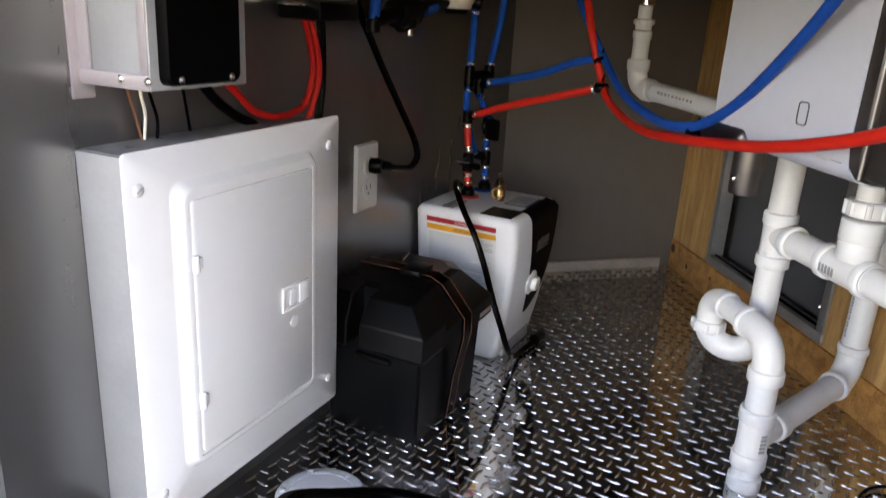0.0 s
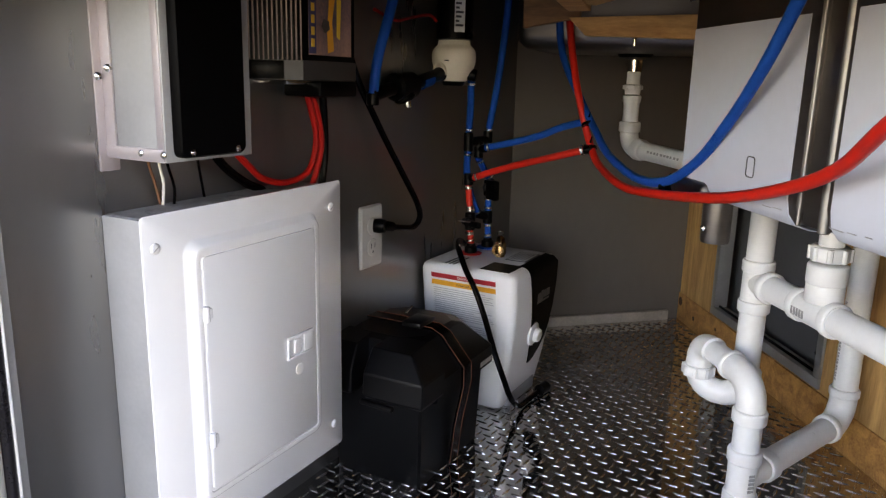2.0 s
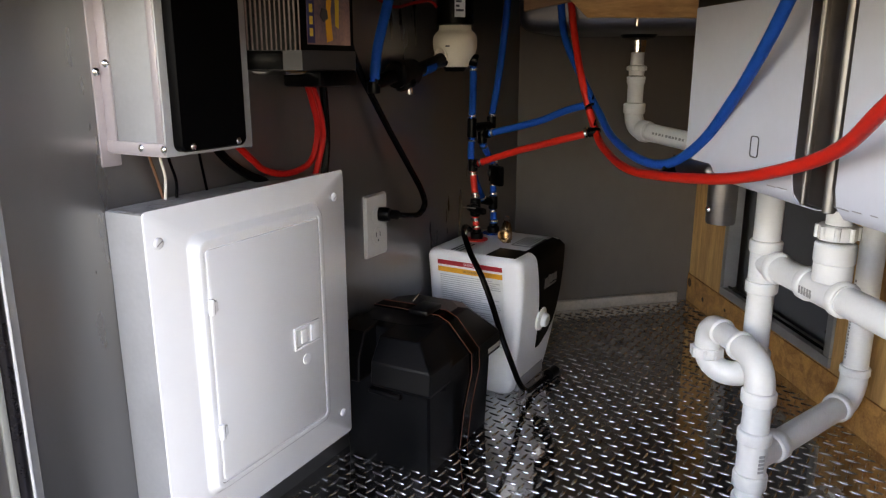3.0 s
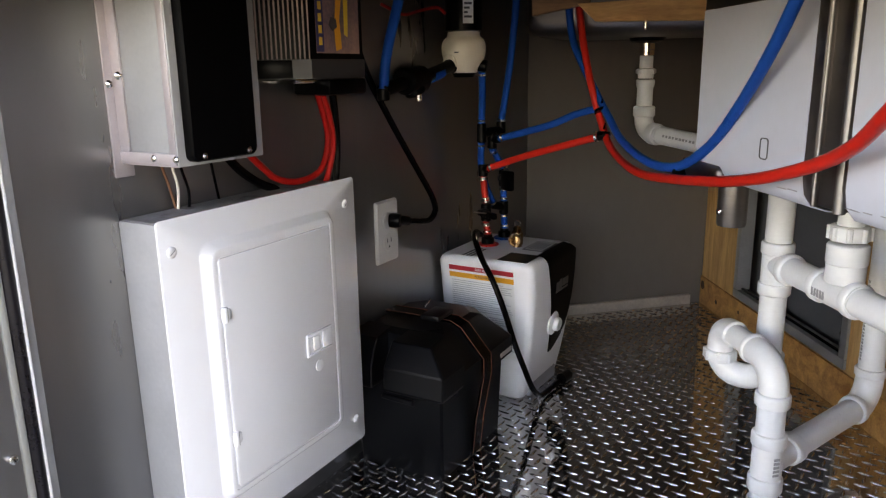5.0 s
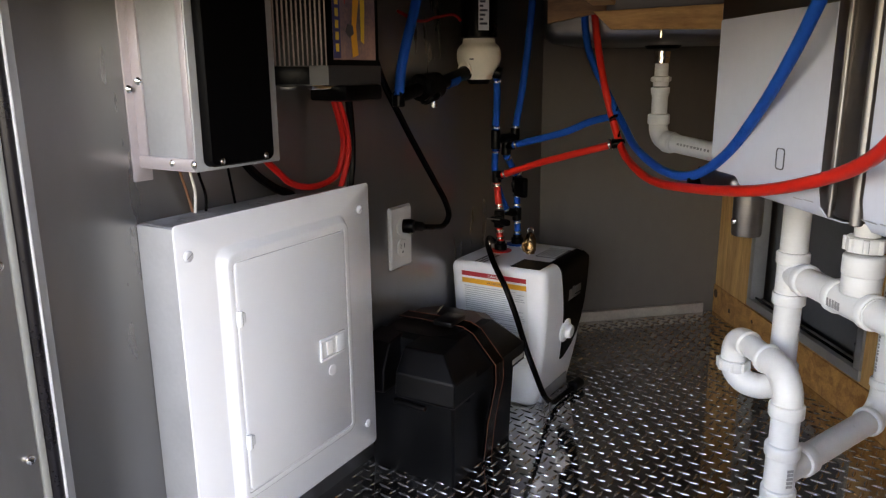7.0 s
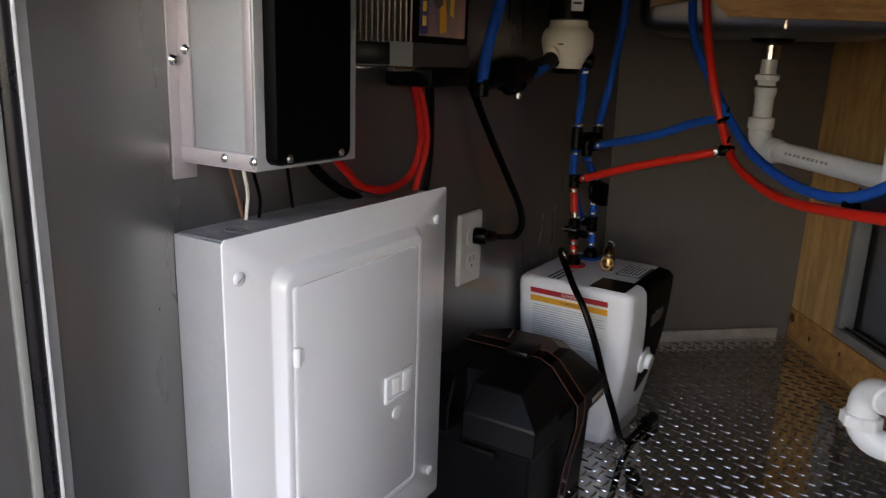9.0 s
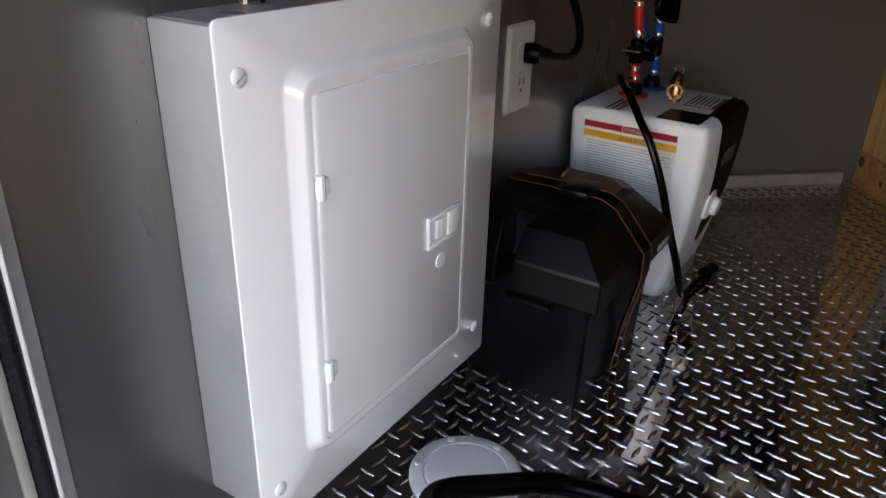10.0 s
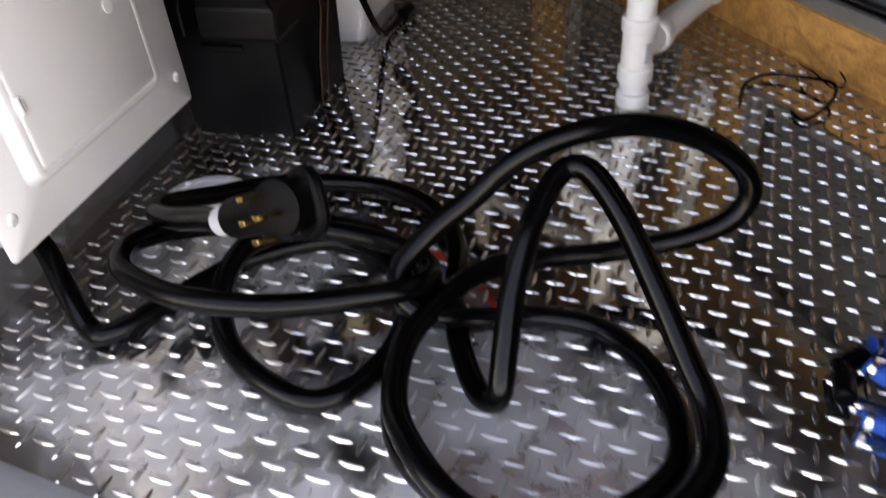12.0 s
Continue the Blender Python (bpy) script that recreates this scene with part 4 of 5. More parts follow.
pex("cold_branch", "blue pipe running across from the tee to the tied bundle", M_BLUE, [TB3 + Vector((0.018, -0.004, 0.004)), (-0.48, 1.625, 0.573), (-0.42, 1.622, 0.597), (-0.365, 1.615, 0.612)])

main_red = [(-0.432, 1.646, 0.834), (-0.414, 1.634, 0.743), (-0.387, 1.613, 0.653), (-0.352, 1.598, 0.562), (-0.314, 1.540, 0.532), (-0.243, 1.429, 0.516), (-0.160, 1.306, 0.526), (-0.057, 1.153, 0.550), (0.018, 1.033, 0.581), (0.067, 0.942, 0.614), (0.095, 0.854, 0.657), (0.123, 0.775, 0.697), (0.152, 0.704, 0.745)]
main_blue = [(-0.454, 1.653, 0.833), (-0.438, 1.649, 0.737), (-0.383, 1.621, 0.646), (-0.340, 1.582, 0.594), (-0.292, 1.504, 0.560), (-0.219, 1.395, 0.539), (-0.157, 1.317, 0.543), (-0.104, 1.255, 0.579), (-0.058, 1.175, 0.638), (-0.012, 1.075, 0.712), (0.038, 0.991, 0.823), (0.068, 0.958, 0.866)]
pex("hot_main", "long red water pipe sagging in front of the sink bowls", M_RED, main_red, 0.0071, ())
pex("cold_main", "long blue water pipe sagging in front of the sink bowls", M_BLUE, main_blue, 0.0072, ())
for p, d in ((T_RED, (0.3, -0.3, -0.9)), (Vector((-0.149, 1.316, 0.534)), (0.55, -0.83, 0.1)), (Vector((-0.362, 1.602, 0.606)), (0.4, -0.3, -0.9))):
    bm = bmesh.new()
    turned(bm, p - Vector(d).normalized() * 0.003, d, [(0, 0.0135), (0.005, 0.0135)], 16)
    turned(bm, p + Vector((0, 0, 0.012)), (0.3, -0.5, 0.8), [(0, 0.0025), (0.014, 0.0012)], 8)
    solo("cable_tie", bm, M_RUBBER, "black cable tie holding the red and blue pipes together", "cable tie", group="cable ties")
tee = thing("pipe_tee", "black plastic pipe tee with steel crimp rings on the red pipe", "pipe fitting", T_RED)
bm = bmesh.new()
rod(bm, T_RED + Vector((-0.012, 0.0, -0.002)), T_RED + Vector((0.006, 0, 0)), 0.0098, 14)
part("tee_body", bm, M_BLACK, tee)
ring_at(T_RED + Vector((-0.015, 0, -0.003)), (1, 0, 0.2), 0.0106, tee)

# ---------------------------------------------------------------- pump and strainer
PM = Vector((-0.617, 1.522, 0.0))
pump = thing("water_pump", "cream-headed water pump with a black motor on the side wall", "water pump", (PM.x, PM.y, 0.68))
bm = bmesh.new()
turned(bm, (PM.x, PM.y, 0.680), UP, [(0, 0.024), (0.004, 0.028), (0.012, 0.033), (0.024, 0.039), (0.036, 0.0425), (0.048, 0.0435), (0.058, 0.042), (0.064, 0.038), (0.068, 0.033), (0.070, 0.032), (0.078, 0.031)], 30)
head = part("pump_head", bm, M_CREAM, pump, "cream plastic pump head", angle=40)
pdir = Vector((-0.30, -0.95, 0)).normalized()
pside = pdir.cross(UP)
bm = bmesh.new()
hose(bm, [PM + pdir * 0.0385 + pside * (0.0145 * math.cos(a)) + UP * (0.692 + 0.024 * math.sin(a)) for a in [math.pi * k / 12 for k in range(13)]], 0.0042, 8, smooth=False)
part("port_arch", bm, M_CREAM, head)
part("embossed_mark", box((-0.004, -0.0006, -0.0012), (0.004, 0.0012, 0.0012), Matrix.Translation(PM + Vector((0.006, -0.0425, 0.719)))), M_INK, head)
bm = bmesh.new()
rod(bm, PM + pdir * 0.030 + UP * 0.694, PM + pdir * 0.046 + UP * 0.692, 0.0135, 16)
part("port", bm, M_BLACK, pump)
bm = bmesh.new()
turned(bm, (PM.x, PM.y, 0.760), UP, [(0, 0.036), (0.14, 0.036), (0.146, 0.030)], 28)
part("motor", bm, M_BLACK, pump)
bm = bmesh.new()
turned(bm, (PM.x, PM.y, 0.672), UP, [(0, 0.020), (0.011, 0.026)], 20)
part("base_ring", bm, M_BLACK, pump)
lp = Matrix.Translation(PM + Vector((0.024, -0.0272, 0.80))) @ Matrix.Rotation(radians(41), 4, "Z") @ Matrix.Rotation(radians(90), 4, "X")
lb = part("motor_label", flat(-0.010, 0.010, -0.028, 0.040, lp, 0.0, 0.001), M_LABWHITE, pump)
for k in range(7):
    part("text_bar", flat(-0.008, 0.007 - 0.004 * (k % 3), 0.030 - 0.008 * k, 0.034 - 0.008 * k, lp, 0.001, 0.0004), M_INK, lb)
for dx, dy in ((0.043, 0.014),):
    bm = bmesh.new()
    rod(bm, PM + Vector((dx * 0.5, dy * 0.5, 0.696)), PM + Vector((dx * 1.02, dy * 1.02, 0.692)), 0.012, 14)
    part("port", bm, M_BLACK, pump)
st = thing("pump_strainer", "black inline strainer between the blue pipe and the pump", "strainer", (-0.635, 1.36, 0.655))
bm = bmesh.new()
rod(bm, (-0.634, 1.250, 0.634), (-0.634, 1.250, 0.654), 0.011, 14)
rod(bm, (-0.635, 1.246, 0.650), (-0.632, 1.310, 0.662), 0.012, 14)
rod(bm, (-0.632, 1.310, 0.664), (-0.630, 1.372, 0.668), 0.024, 18, 0.005)
rod(bm, (-0.630, 1.340, 0.656), (-0.625, 1.345, 0.640), 0.020, 18, 0.004)
rod(bm, (-0.630, 1.372, 0.668), (-0.624, 1.470, 0.690), 0.0125, 14)
part("strainer_body", bm, M_BLACK, st)
bm = bmesh.new()
rod(bm, (-0.624, 1.347, 0.642), (-0.623, 1.348, 0.629), 0.007, 12)
part("drain_screw", bm, M_CHROME, st)
bm = bmesh.new()
rod(bm, (-0.628, 1.400, 0.672), (-0.626, 1.436, 0.680), 0.0128, 14)
part("blue_sleeve", bm, M_BLUE, st)
st.location += Vector((0, 0.010, 0.004))
pex("supply_line", "blue pipe coming down from above to the pump strainer", M_BLUE, [(-0.634, 1.260, 0.644), (-0.630, 1.267, 0.71), (-0.615, 1.286, 0.80), (-0.600, 1.306, 0.90)], 0.0088, (0,))
solo("pump_wire", hose(bmesh.new(), [(-0.645, 1.28, 0.795), (-0.640, 1.34, 0.782), (-0.640, 1.40, 0.792), (-0.635, 1.455, 0.80), (-0.632, 1.475, 0.79)], 0.0028, 8), M_WIRERED, "thin red wire leading to the pump motor", "wire")

# ---------------------------------------------------------------- three bowl sink
O_S = Vector((-0.127, 1.296, 0))
msk = Matrix.Translation(O_S) @ Matrix((E1, BK, UP)).transposed().to_4x4()
sinkt = thing("three_bowl_sink", "stainless steel three-bowl sink with white protective film on its bowls", "sink", msk @ Vector((0.45, 0.18, 0.52)))
BW, PITCH, BD, SZ0, SZ1 = 0.286, 0.326, 0.36, 0.537, 0.800


def bowl_loop(s0, inset, z, r):
    return [msk @ Vector((x + s0 + BW / 2, y + BD / 2, z)) for x, y in rounded_rect(BW - 2 * inset, BD - 2 * inset, r, 6)]


for k in range(3):
    s0 = k * PITCH
    bl = part("bowl", rings(bmesh.new(), [bowl_loop(s0, 0.10, SZ0 - 0.012, 0.012), bowl_loop(s0, 0.030, SZ0 - 0.004, 0.012), bowl_loop(s0, 0.012, SZ0 + 0.002, 0.012), bowl_loop(s0, 0.003, SZ0 + 0.013, 0.005), bowl_loop(s0, 0.0, SZ0 + 0.03, 0.0035), bowl_loop(s0, 0.0, SZ1, 0.0035)]), M_BRUSHED, sinkt, angle=60)
    # film over the front face and round the bottom edge
    bm = bmesh.new()
    a, b = s0 + (0.018 if k else 0.005), s0 + BW - 0.017
    loops = []
    for d, z in ((0.10, SZ0 - 0.0115), (0.030, SZ0 - 0.0062), (0.0105, SZ0 + 0.0000), (0.001, SZ0 + 0.012), (-0.0022, SZ0 + 0.03), (-0.0022, SZ1 - 0.041)):
        loops.append([msk @ Vector((a, d, z)), msk @ Vector((b, d, z)), msk @ Vector((b, d + 0.001, z + 0.0012)), msk @ Vector((a, d + 0.001, z + 0.0012))])
    rings(bm, loops)
    fl = part("film", bm, M_FILM, bl, "bluish white protective film", angle=60)
    if k == 0:
        bm = bmesh.new()
        pts = [msk @ Vector((x + 0.187, -0.0026, y + 0.592)) for x, y in rounded_rect(0.017, 0.024, 0.004, 4)]
        hose(bm, pts + pts[:1], 0.0008, 6, smooth=False)
        part("outline_mark", bm, M_INK, fl, "small dark rounded rectangle mark")
    for c0, c1, dz in ((0.019, 0.042, 0.0), (0.047, 0.060, 0.001), (0.072, 0.082, 0.002)) if k else ((0.222, 0.240, 0.002), (0.244, 0.262, 0.003)):
        part("crease", box((s0 + c0, -0.0026, 0.550 + dz), (s0 + c1, -0.0020, 0.5508 + dz), msk), M_GREYINK, fl, "dark torn crease in the film")
    if k < 2:
        g0 = s0 + BW
        bm = box((g0 - 0.002, 0.008, SZ0 + 0.004), (g0 + PITCH - BW + 0.002, 0.016, SZ1), msk, 0.003)
        part("joining_strip", bm, M_BRUSHED, sinkt, "dark brushed steel strip")
        for gs, gr in ((g0 - 0.001, 0.0024), (g0 + PITCH - BW + 0.004, 0.0062)):
            bm = bmesh.new()
            rod(bm, msk @ Vector((gs, 0.0032, SZ0 + 0.004)), msk @ Vector((gs, 0.0032, SZ1)), gr, 16)
            part("bright_edge", bm, M_EDGE, sinkt)
part("rim", box((-0.008, -0.006, SZ1), (1.03, BD + 0.06, SZ1 + 0.045), msk, 0.003), M_BRUSHED, sinkt)
bm = bmesh.new()
rod(bm, msk @ Vector((-0.008, -0.006, SZ1)), msk @ Vector((1.03, -0.006, SZ1)), 0.0032, 12)
part("rim_lip", bm, M_STEEL, sinkt, "bright rolled lip below the rim")
bm = box((-0.022, -0.008, 0.529), (0.084, 0.10, 0.558), msk, 0.011, 4)
part("leg_gusset", bm, M_BRUSHED, sinkt)
bm = bmesh.new()
LG = msk @ Vector((0.018, 0.052, 0.0))
turned(bm, (LG.x, LG.y, 0.463), UP, [(0, 0.017), (0.0, 0.0198), (0.004, 0.0208), (0.070, 0.0208)], 28, (True, True))
lg = part("leg_socket", bm, M_BRUSHED, sinkt, "stainless leg socket with a set screw")
bm = bmesh.new()
turned(bm, Vector((LG.x, LG.y, 0.485)) - BK * 0.0204 + E1 * 0.006, -BK + E1 * 0.3, [(0, 0.0045), (0.004, 0.0045), (0.006, 0.002)], 12)
part("set_screw", bm, M_CHROME, lg)

# ---------------------------------------------------------------- drain pipes
R_P = 0.0211


def pipe(name, path, parent, r=R_P):
    return part(name, hose(bmesh.new(), path, r, 20, smooth=False), M_PVC, parent, angle=60)


def hub(p, axis, parent, name="hub", w=0.030, r=0.0300):
    bm = bmesh.new()
    a = Vector(axis).normalized()
    r = r * 0.855
    turned(bm, Vector(p) - a * w / 2, a, [(0, r - 0.004), (0.001, r - 0.0012), (0.003, r), (w - 0.003, r), (w - 0.001, r - 0.0012), (w, r - 0.004)], 26)
    return part(name, bm, M_PVC, parent, angle=50)


def print_marks(p, along, out, parent, n=6, step=0.0055, h=0.006):
    """Rows of small dark bars of unreadable printing on a pipe."""
    along, out = Vector(along).normalized(), Vector(out).normalized()
    m = Matrix.Translation(Vector(p)) @ Matrix((along, out.cross(along), out)).transposed().to_4x4()
    r = random.Random(n)
    for k in range(n):
        w = step * (0.35 + 0.4 * r.random())
        part("print_bar", box((k * step, -h / 2, 0), (k * step + w, h / 2, 0.0008), m), M_GREYINK, parent)


drain = thing("drain_pipes", "white plastic drain pipes, tees and trap under the sink bowls", "drain pipe", (0.005, 1.36, 0))
D1 = Vector((-0.021, 1.470, 0.0))                       # under the first bowl
D2 = D1 + E1 * 0.172                                    # under the second
DZ = 0.3665
SB = Vector((0.001, 1.345, 0.0))                        # stack to the floor
S3 = Vector((0.136, 1.638, 0.0))                        # pipe beside the plywood
CAMSIDE = (-BK + E1 * -0.2).normalized()
pipe("tailpiece", [D1 + UP * z for z in (0.20, 0.35, 0.535)], drain)
part("sanitary_tee", hose(bmesh.new(), [D1 + UP * z for z in (DZ - 0.044, DZ + 0.044)], 0.0230, 22, smooth=False), M_PVC, drain)
hub(D1 + UP * (DZ + 0.034), UP, drain, w=0.021)
hub(D1 + UP * (DZ - 0.034), UP, drain, w=0.021)
hub(D1 + UP * 0.212, UP, drain, w=0.022)
HB = DZ + 0.0075
branch = [D1 + UP * HB + E1 * 0.0, D1 + UP * HB + E1 * 0.34]
pipe("branch_pipe", branch, drain)
hub(D1 + UP * HB + E1 * 0.040, E1, drain, w=0.016)
t2 = part("branch_tee", hose(bmesh.new(), [D2 + UP * HB - E1 * 0.058, D2 + UP * HB + E1 * 0.040], 0.0228, 22, smooth=False), M_PVC, drain)
hub(D2 + UP * HB - E1 * 0.047, E1, drain, w=0.016)
hub(D2 + UP * HB + E1 * 0.030, E1, drain, w=0.016)
print_marks(D2 + UP * (HB - 0.004) - E1 * 0.034 + CAMSIDE * 0.0225, E1, CAMSIDE, t2, 5, 0.0065, 0.012)
hub(D2 + UP * (HB + 0.032), UP, drain, "riser_hub", 0.030, 0.0302)
hub(D2 + UP * (HB + 0.059), UP, drain, "riser_hub", 0.030, 0.0318)
nutp = hub(D2 + UP * (HB + 0.0885), UP, drain, "slip_nut", 0.022, 0.0300)
for k in range(8):
    a = 2 * math.pi * k / 8
    d = Vector((math.cos(a), math.sin(a), 0))
    bm = bmesh.new()
    rod(bm, D2 + d * 0.0250 + UP * (HB + 0.079), D2 + d * 0.0250 + UP * (HB + 0.098), 0.0042, 8)
    part("nut_lug", bm, M_PVC, nutp)
pipe("tailpiece", [D2 + UP * (HB + 0.09), D2 + UP * 0.540], drain, 0.0170)
# trap from the first tailpiece
TU = Vector((-0.0975, 1.478, 0.0))                       # rising leg of the trap
z0 = 0.170
trap_path = bend(D1 + UP * 0.212, D1 + UP * z0, D1.lerp(TU, 0.5) + UP * z0, 0.035) [:-1] + bend(D1.lerp(TU, 0.5) + UP * z0, TU + UP * z0, TU + UP * 0.194, 0.035)[1:]
part("trap_bend", hose(bmesh.new(), trap_path, 0.0212, 20, smooth=False), M_PVC, drain, angle=60)
tn = hub(TU + UP * 0.2015, UP, drain, "union_nut", 0.020, 0.0305)
for k in range(8):
    a = 2 * math.pi * k / 8
    d = Vector((math.cos(a), math.sin(a), 0))
    bm = bmesh.new()
    rod(bm, TU + d * 0.0243 + UP * 0.193, TU + d * 0.0243 + UP * 0.210, 0.0042, 8)
    part("nut_lug", bm, M_PVC, tn)
zt = 0.254
ze = 0.248
arm0, arm1 = TU.lerp(SB, 0.26) + UP * (zt + (ze - zt) * 0.26), TU.lerp(SB, 0.62) + UP * (zt + (ze - zt) * 0.62)
part("trap_elbow", hose(bmesh.new(), bend(TU + UP * 0.201, TU + UP * zt, arm0, 0.030), 0.0214, 20, smooth=False), M_PVC, drain, angle=60)
part("trap_arm", hose(bmesh.new(), [arm0, arm1], 0.0190, 20, smooth=False), M_PVC, drain, angle=60)
part("return_bend", hose(bmesh.new(), bend(arm1, SB + UP * ze, SB + UP * 0.19, 0.042), 0.0222, 20, smooth=False), M_PVC, drain, angle=60)
dd = (SB + UP * ze - TU - UP * zt).normalized()
hub(arm0, dd, drain, "hub", 0.008, 0.0270)
hub(arm1, dd, drain, "hub", 0.012, 0.0288)
hub(SB + UP * 0.193, UP, drain, "hub", 0.022, 0.0305)
pipe("soil_pipe", [SB + UP * z for z in (0.0, 0.10, 0.20)], drain)
wy = part("wye_fitting", hose(bmesh.new(), [SB + UP * 0.052, SB + UP * 0.128], 0.0230, 22, smooth=False), M_PVC, drain)
hub(SB + UP * 0.127, UP, drain, "hub", 0.022, 0.0305)
hub(SB + UP * 0.052, UP, drain, "hub", 0.026, 0.0305)
hub(SB + UP * 0.012, UP, drain, "hub", 0.024, 0.0292)
print_marks(SB + UP * 0.074 + Vector((0.0151, -0.0172, 0)), UP, (0.66, -0.75, 0), wy, 5, 0.0065, 0.010)
print_marks(TU.lerp(SB, 0.32) + UP * (zt - 0.004) + Vector((-0.0070, -0.0070, 0.0166)), dd, (-0.36, -0.36, 0.86), bpy.data.objects["trap_arm"], 7, 0.0055, 0.005)
EL = S3 + UP * 0.094
br0 = SB + UP * 0.086
diag = bend(br0, EL, S3 + UP * 0.42, 0.045)
pipe("side_pipe", diag, drain)
da = (EL - br0).normalized()
hub(br0 + da * 0.066, da, drain, "hub", 0.026, 0.0300)
part("side_elbow", hose(bmesh.new(), bend(EL - da * 0.056, EL, S3 + UP * 0.158, 0.045), 0.0232, 20, smooth=False), M_PVC, drain, angle=60)
hub(EL - da * 0.048, da, drain, "hub", 0.016, 0.0302)
hub(S3 + UP * 0.152, UP, drain, "hub", 0.016, 0.0302)
print_marks(S3 + UP * 0.175 + Vector((-0.0182, -0.0108, 0)), UP, (-0.86, -0.5, 0), bpy.data.objects["side_pipe"], 24, 0.0062, 0.004)

# ---------------------------------------------------------------- hand sink, its drain and the counter frame
hs = thing("hand_sink", "stainless steel hand sink bowl seen from below", "hand sink", (-0.36, 1.86, 0.75))
mhs = Matrix.Translation((-0.36, 1.85, 0)) @ Matrix.Rotation(radians(9), 4, "Z")
hl = lambda i, z, r: [mhs @ Vector((x, y, z)) for x, y in rounded_rect(0.42 - 2 * i, 0.36 - 2 * i, r, 6)]
part("basin", rings(bmesh.new(), [hl(0.06, 0.748, 0.03), hl(0.015, 0.752, 0.03), hl(0.004, 0.762, 0.03), hl(0.0, 0.776, 0.03), hl(0.0, 0.90, 0.03)]), M_BRUSHED, hs, angle=60)
HD = Vector((-0.349, 1.875, 0.0))
bm = bmesh.new()
turned(bm, HD + UP * 0.737, UP, [(0, 0.020), (0.004, 0.036), (0.012, 0.040)], 26)
part("drain_flange", bm, M_BLACK, hs, "black drain flange")
hd = thing("hand_sink_drain", "white plastic tailpiece and elbow under the hand sink", "drain pipe", HD + UP * 0.55)
bm = bmesh.new()
turned(bm, HD + UP * 0.710, UP, [(0, 0.0140), (0.001, 0.0160), (0.012, 0.0160), (0.013, 0.0168), (0.026, 0.0168)], 24)
part("metal_tail", bm, M_CHROME, hd, "bright metal tail nut")
bm = bmesh.new()
turned(bm, HD + UP * 0.683, UP, [(0, 0.0147), (0.026, 0.0144), (0.027, 0.0120)], 22)
part("tail_collar", bm, M_PVC, hd)
bm = bmesh.new()
turned(bm, HD + UP * 0.661, UP, [(0, 0.0150), (0.001, 0.0165), (0.010, 0.0172), (0.011, 0.0200), (0.020, 0.0204), (0.022, 0.0170)], 24)
nut = part("slip_nut", bm, M_PVC, hd)
for k in range(8):
    a = radians(22.5 + 45 * k)
    d = Vector((math.cos(a), math.sin(a), 0))
    part("nut_lug", box((-0.0022, 0.0, 0.0), (0.0022, 0.0022, 0.009), Matrix.Translation(HD + UP * 0.672 + d * 0.0198) @ Matrix.Rotation(a - math.pi / 2, 4, "Z"), 0.0006), M_PVC, nut)
bm = bmesh.new()
turned(bm, HD + UP * 0.600, UP, [(0, 0.0165), (0.002, 0.0173), (0.040, 0.0173), (0.047, 0.0200), (0.058, 0.0204), (0.060, 0.0170)], 24)
part("tailpiece", bm, M_PVC, hd)
hub(HD + UP * 0.590, UP, hd, "hub", 0.024, 0.0280)
HE = HD + UP * 0.545
hdir = Vector((0.80, -0.58, -0.07)).normalized()
hub(HE + hdir * 0.040, hdir, hd, "hub", 0.024, 0.0275)
part("elbow", hose(bmesh.new(), bend(HD + UP * 0.60, HE, HE + hdir * 0.06, 0.034), 0.0208, 18, smooth=False), M_PVC, hd, angle=60)
hp = part("cross_pipe", hose(bmesh.new(), [HE + hdir * 0.04, HE + hdir * 0.42], 0.0195, 18, smooth=False), M_PVC, hd, angle=60)
print_marks(HE + hdir * 0.085 + Vector((-0.0105, -0.0156, 0.0035)), hdir, (-0.55, -0.82, 0.2), hp, 10, 0.010, 0.005)

def timber(name, label, a, b, w, h, wood=None, up=UP):
    a, b = Vector(a), Vector(b)
    d = (b - a).normalized()
    side = up.cross(d).normalized()
    m = Matrix.Translation(a) @ Matrix((d, side, d.cross(side))).transposed().to_4x4()
    return solo(name, box((0, -w / 2, 0), ((b - a).length, w / 2, h), m, 0.003), wood or M_STUD, label, "timber", group="counter framing")


rail_o = O_S - BK * 0.098
timber("counter_rail", "pale pine strip along the foot of the counter apron", rail_o - E1 * 0.195 + UP * 0.806, rail_o + E1 * 0.95 + UP * 0.806, 0.040, 0.022)
timber("counter_apron", "orange-brown plywood apron board below the counter", rail_o - E1 * 0.19 + UP * 0.8285 - BK * 0.006, rail_o + E1 * 0.95 + UP * 0.8285 - BK * 0.006, 0.019, 0.066, wood_mat("orange_plywood", (0.52, 0.185, 0.050), (0.75, 0.32, 0.095), "x"))
timber("counter_joist", "pale pine joist meeting the counter rail", (-0.352, 1.470, 0.803), (-0.205, 0.80, 0.803), 0.040, 0.090)
mbr = Matrix.Translation((-0.332, 1.60, 0)) @ Matrix.Rotation(radians(9), 4, "Z")     # plane of the boards in front of the hand sink


def fascia(name, label, outline, y0, y1, wood):
    bm = rings(bmesh.new(), [[mbr @ Vector((x, y, z)) for x, z in outline] for y in (y0, y1)])
    bmesh.ops.bevel(bm, geom=bm.edges[:], offset=0.0012, segments=1, profile=0.5, affect="EDGES")
    return solo(name, bm, wood, label, "timber", group="counter framing")


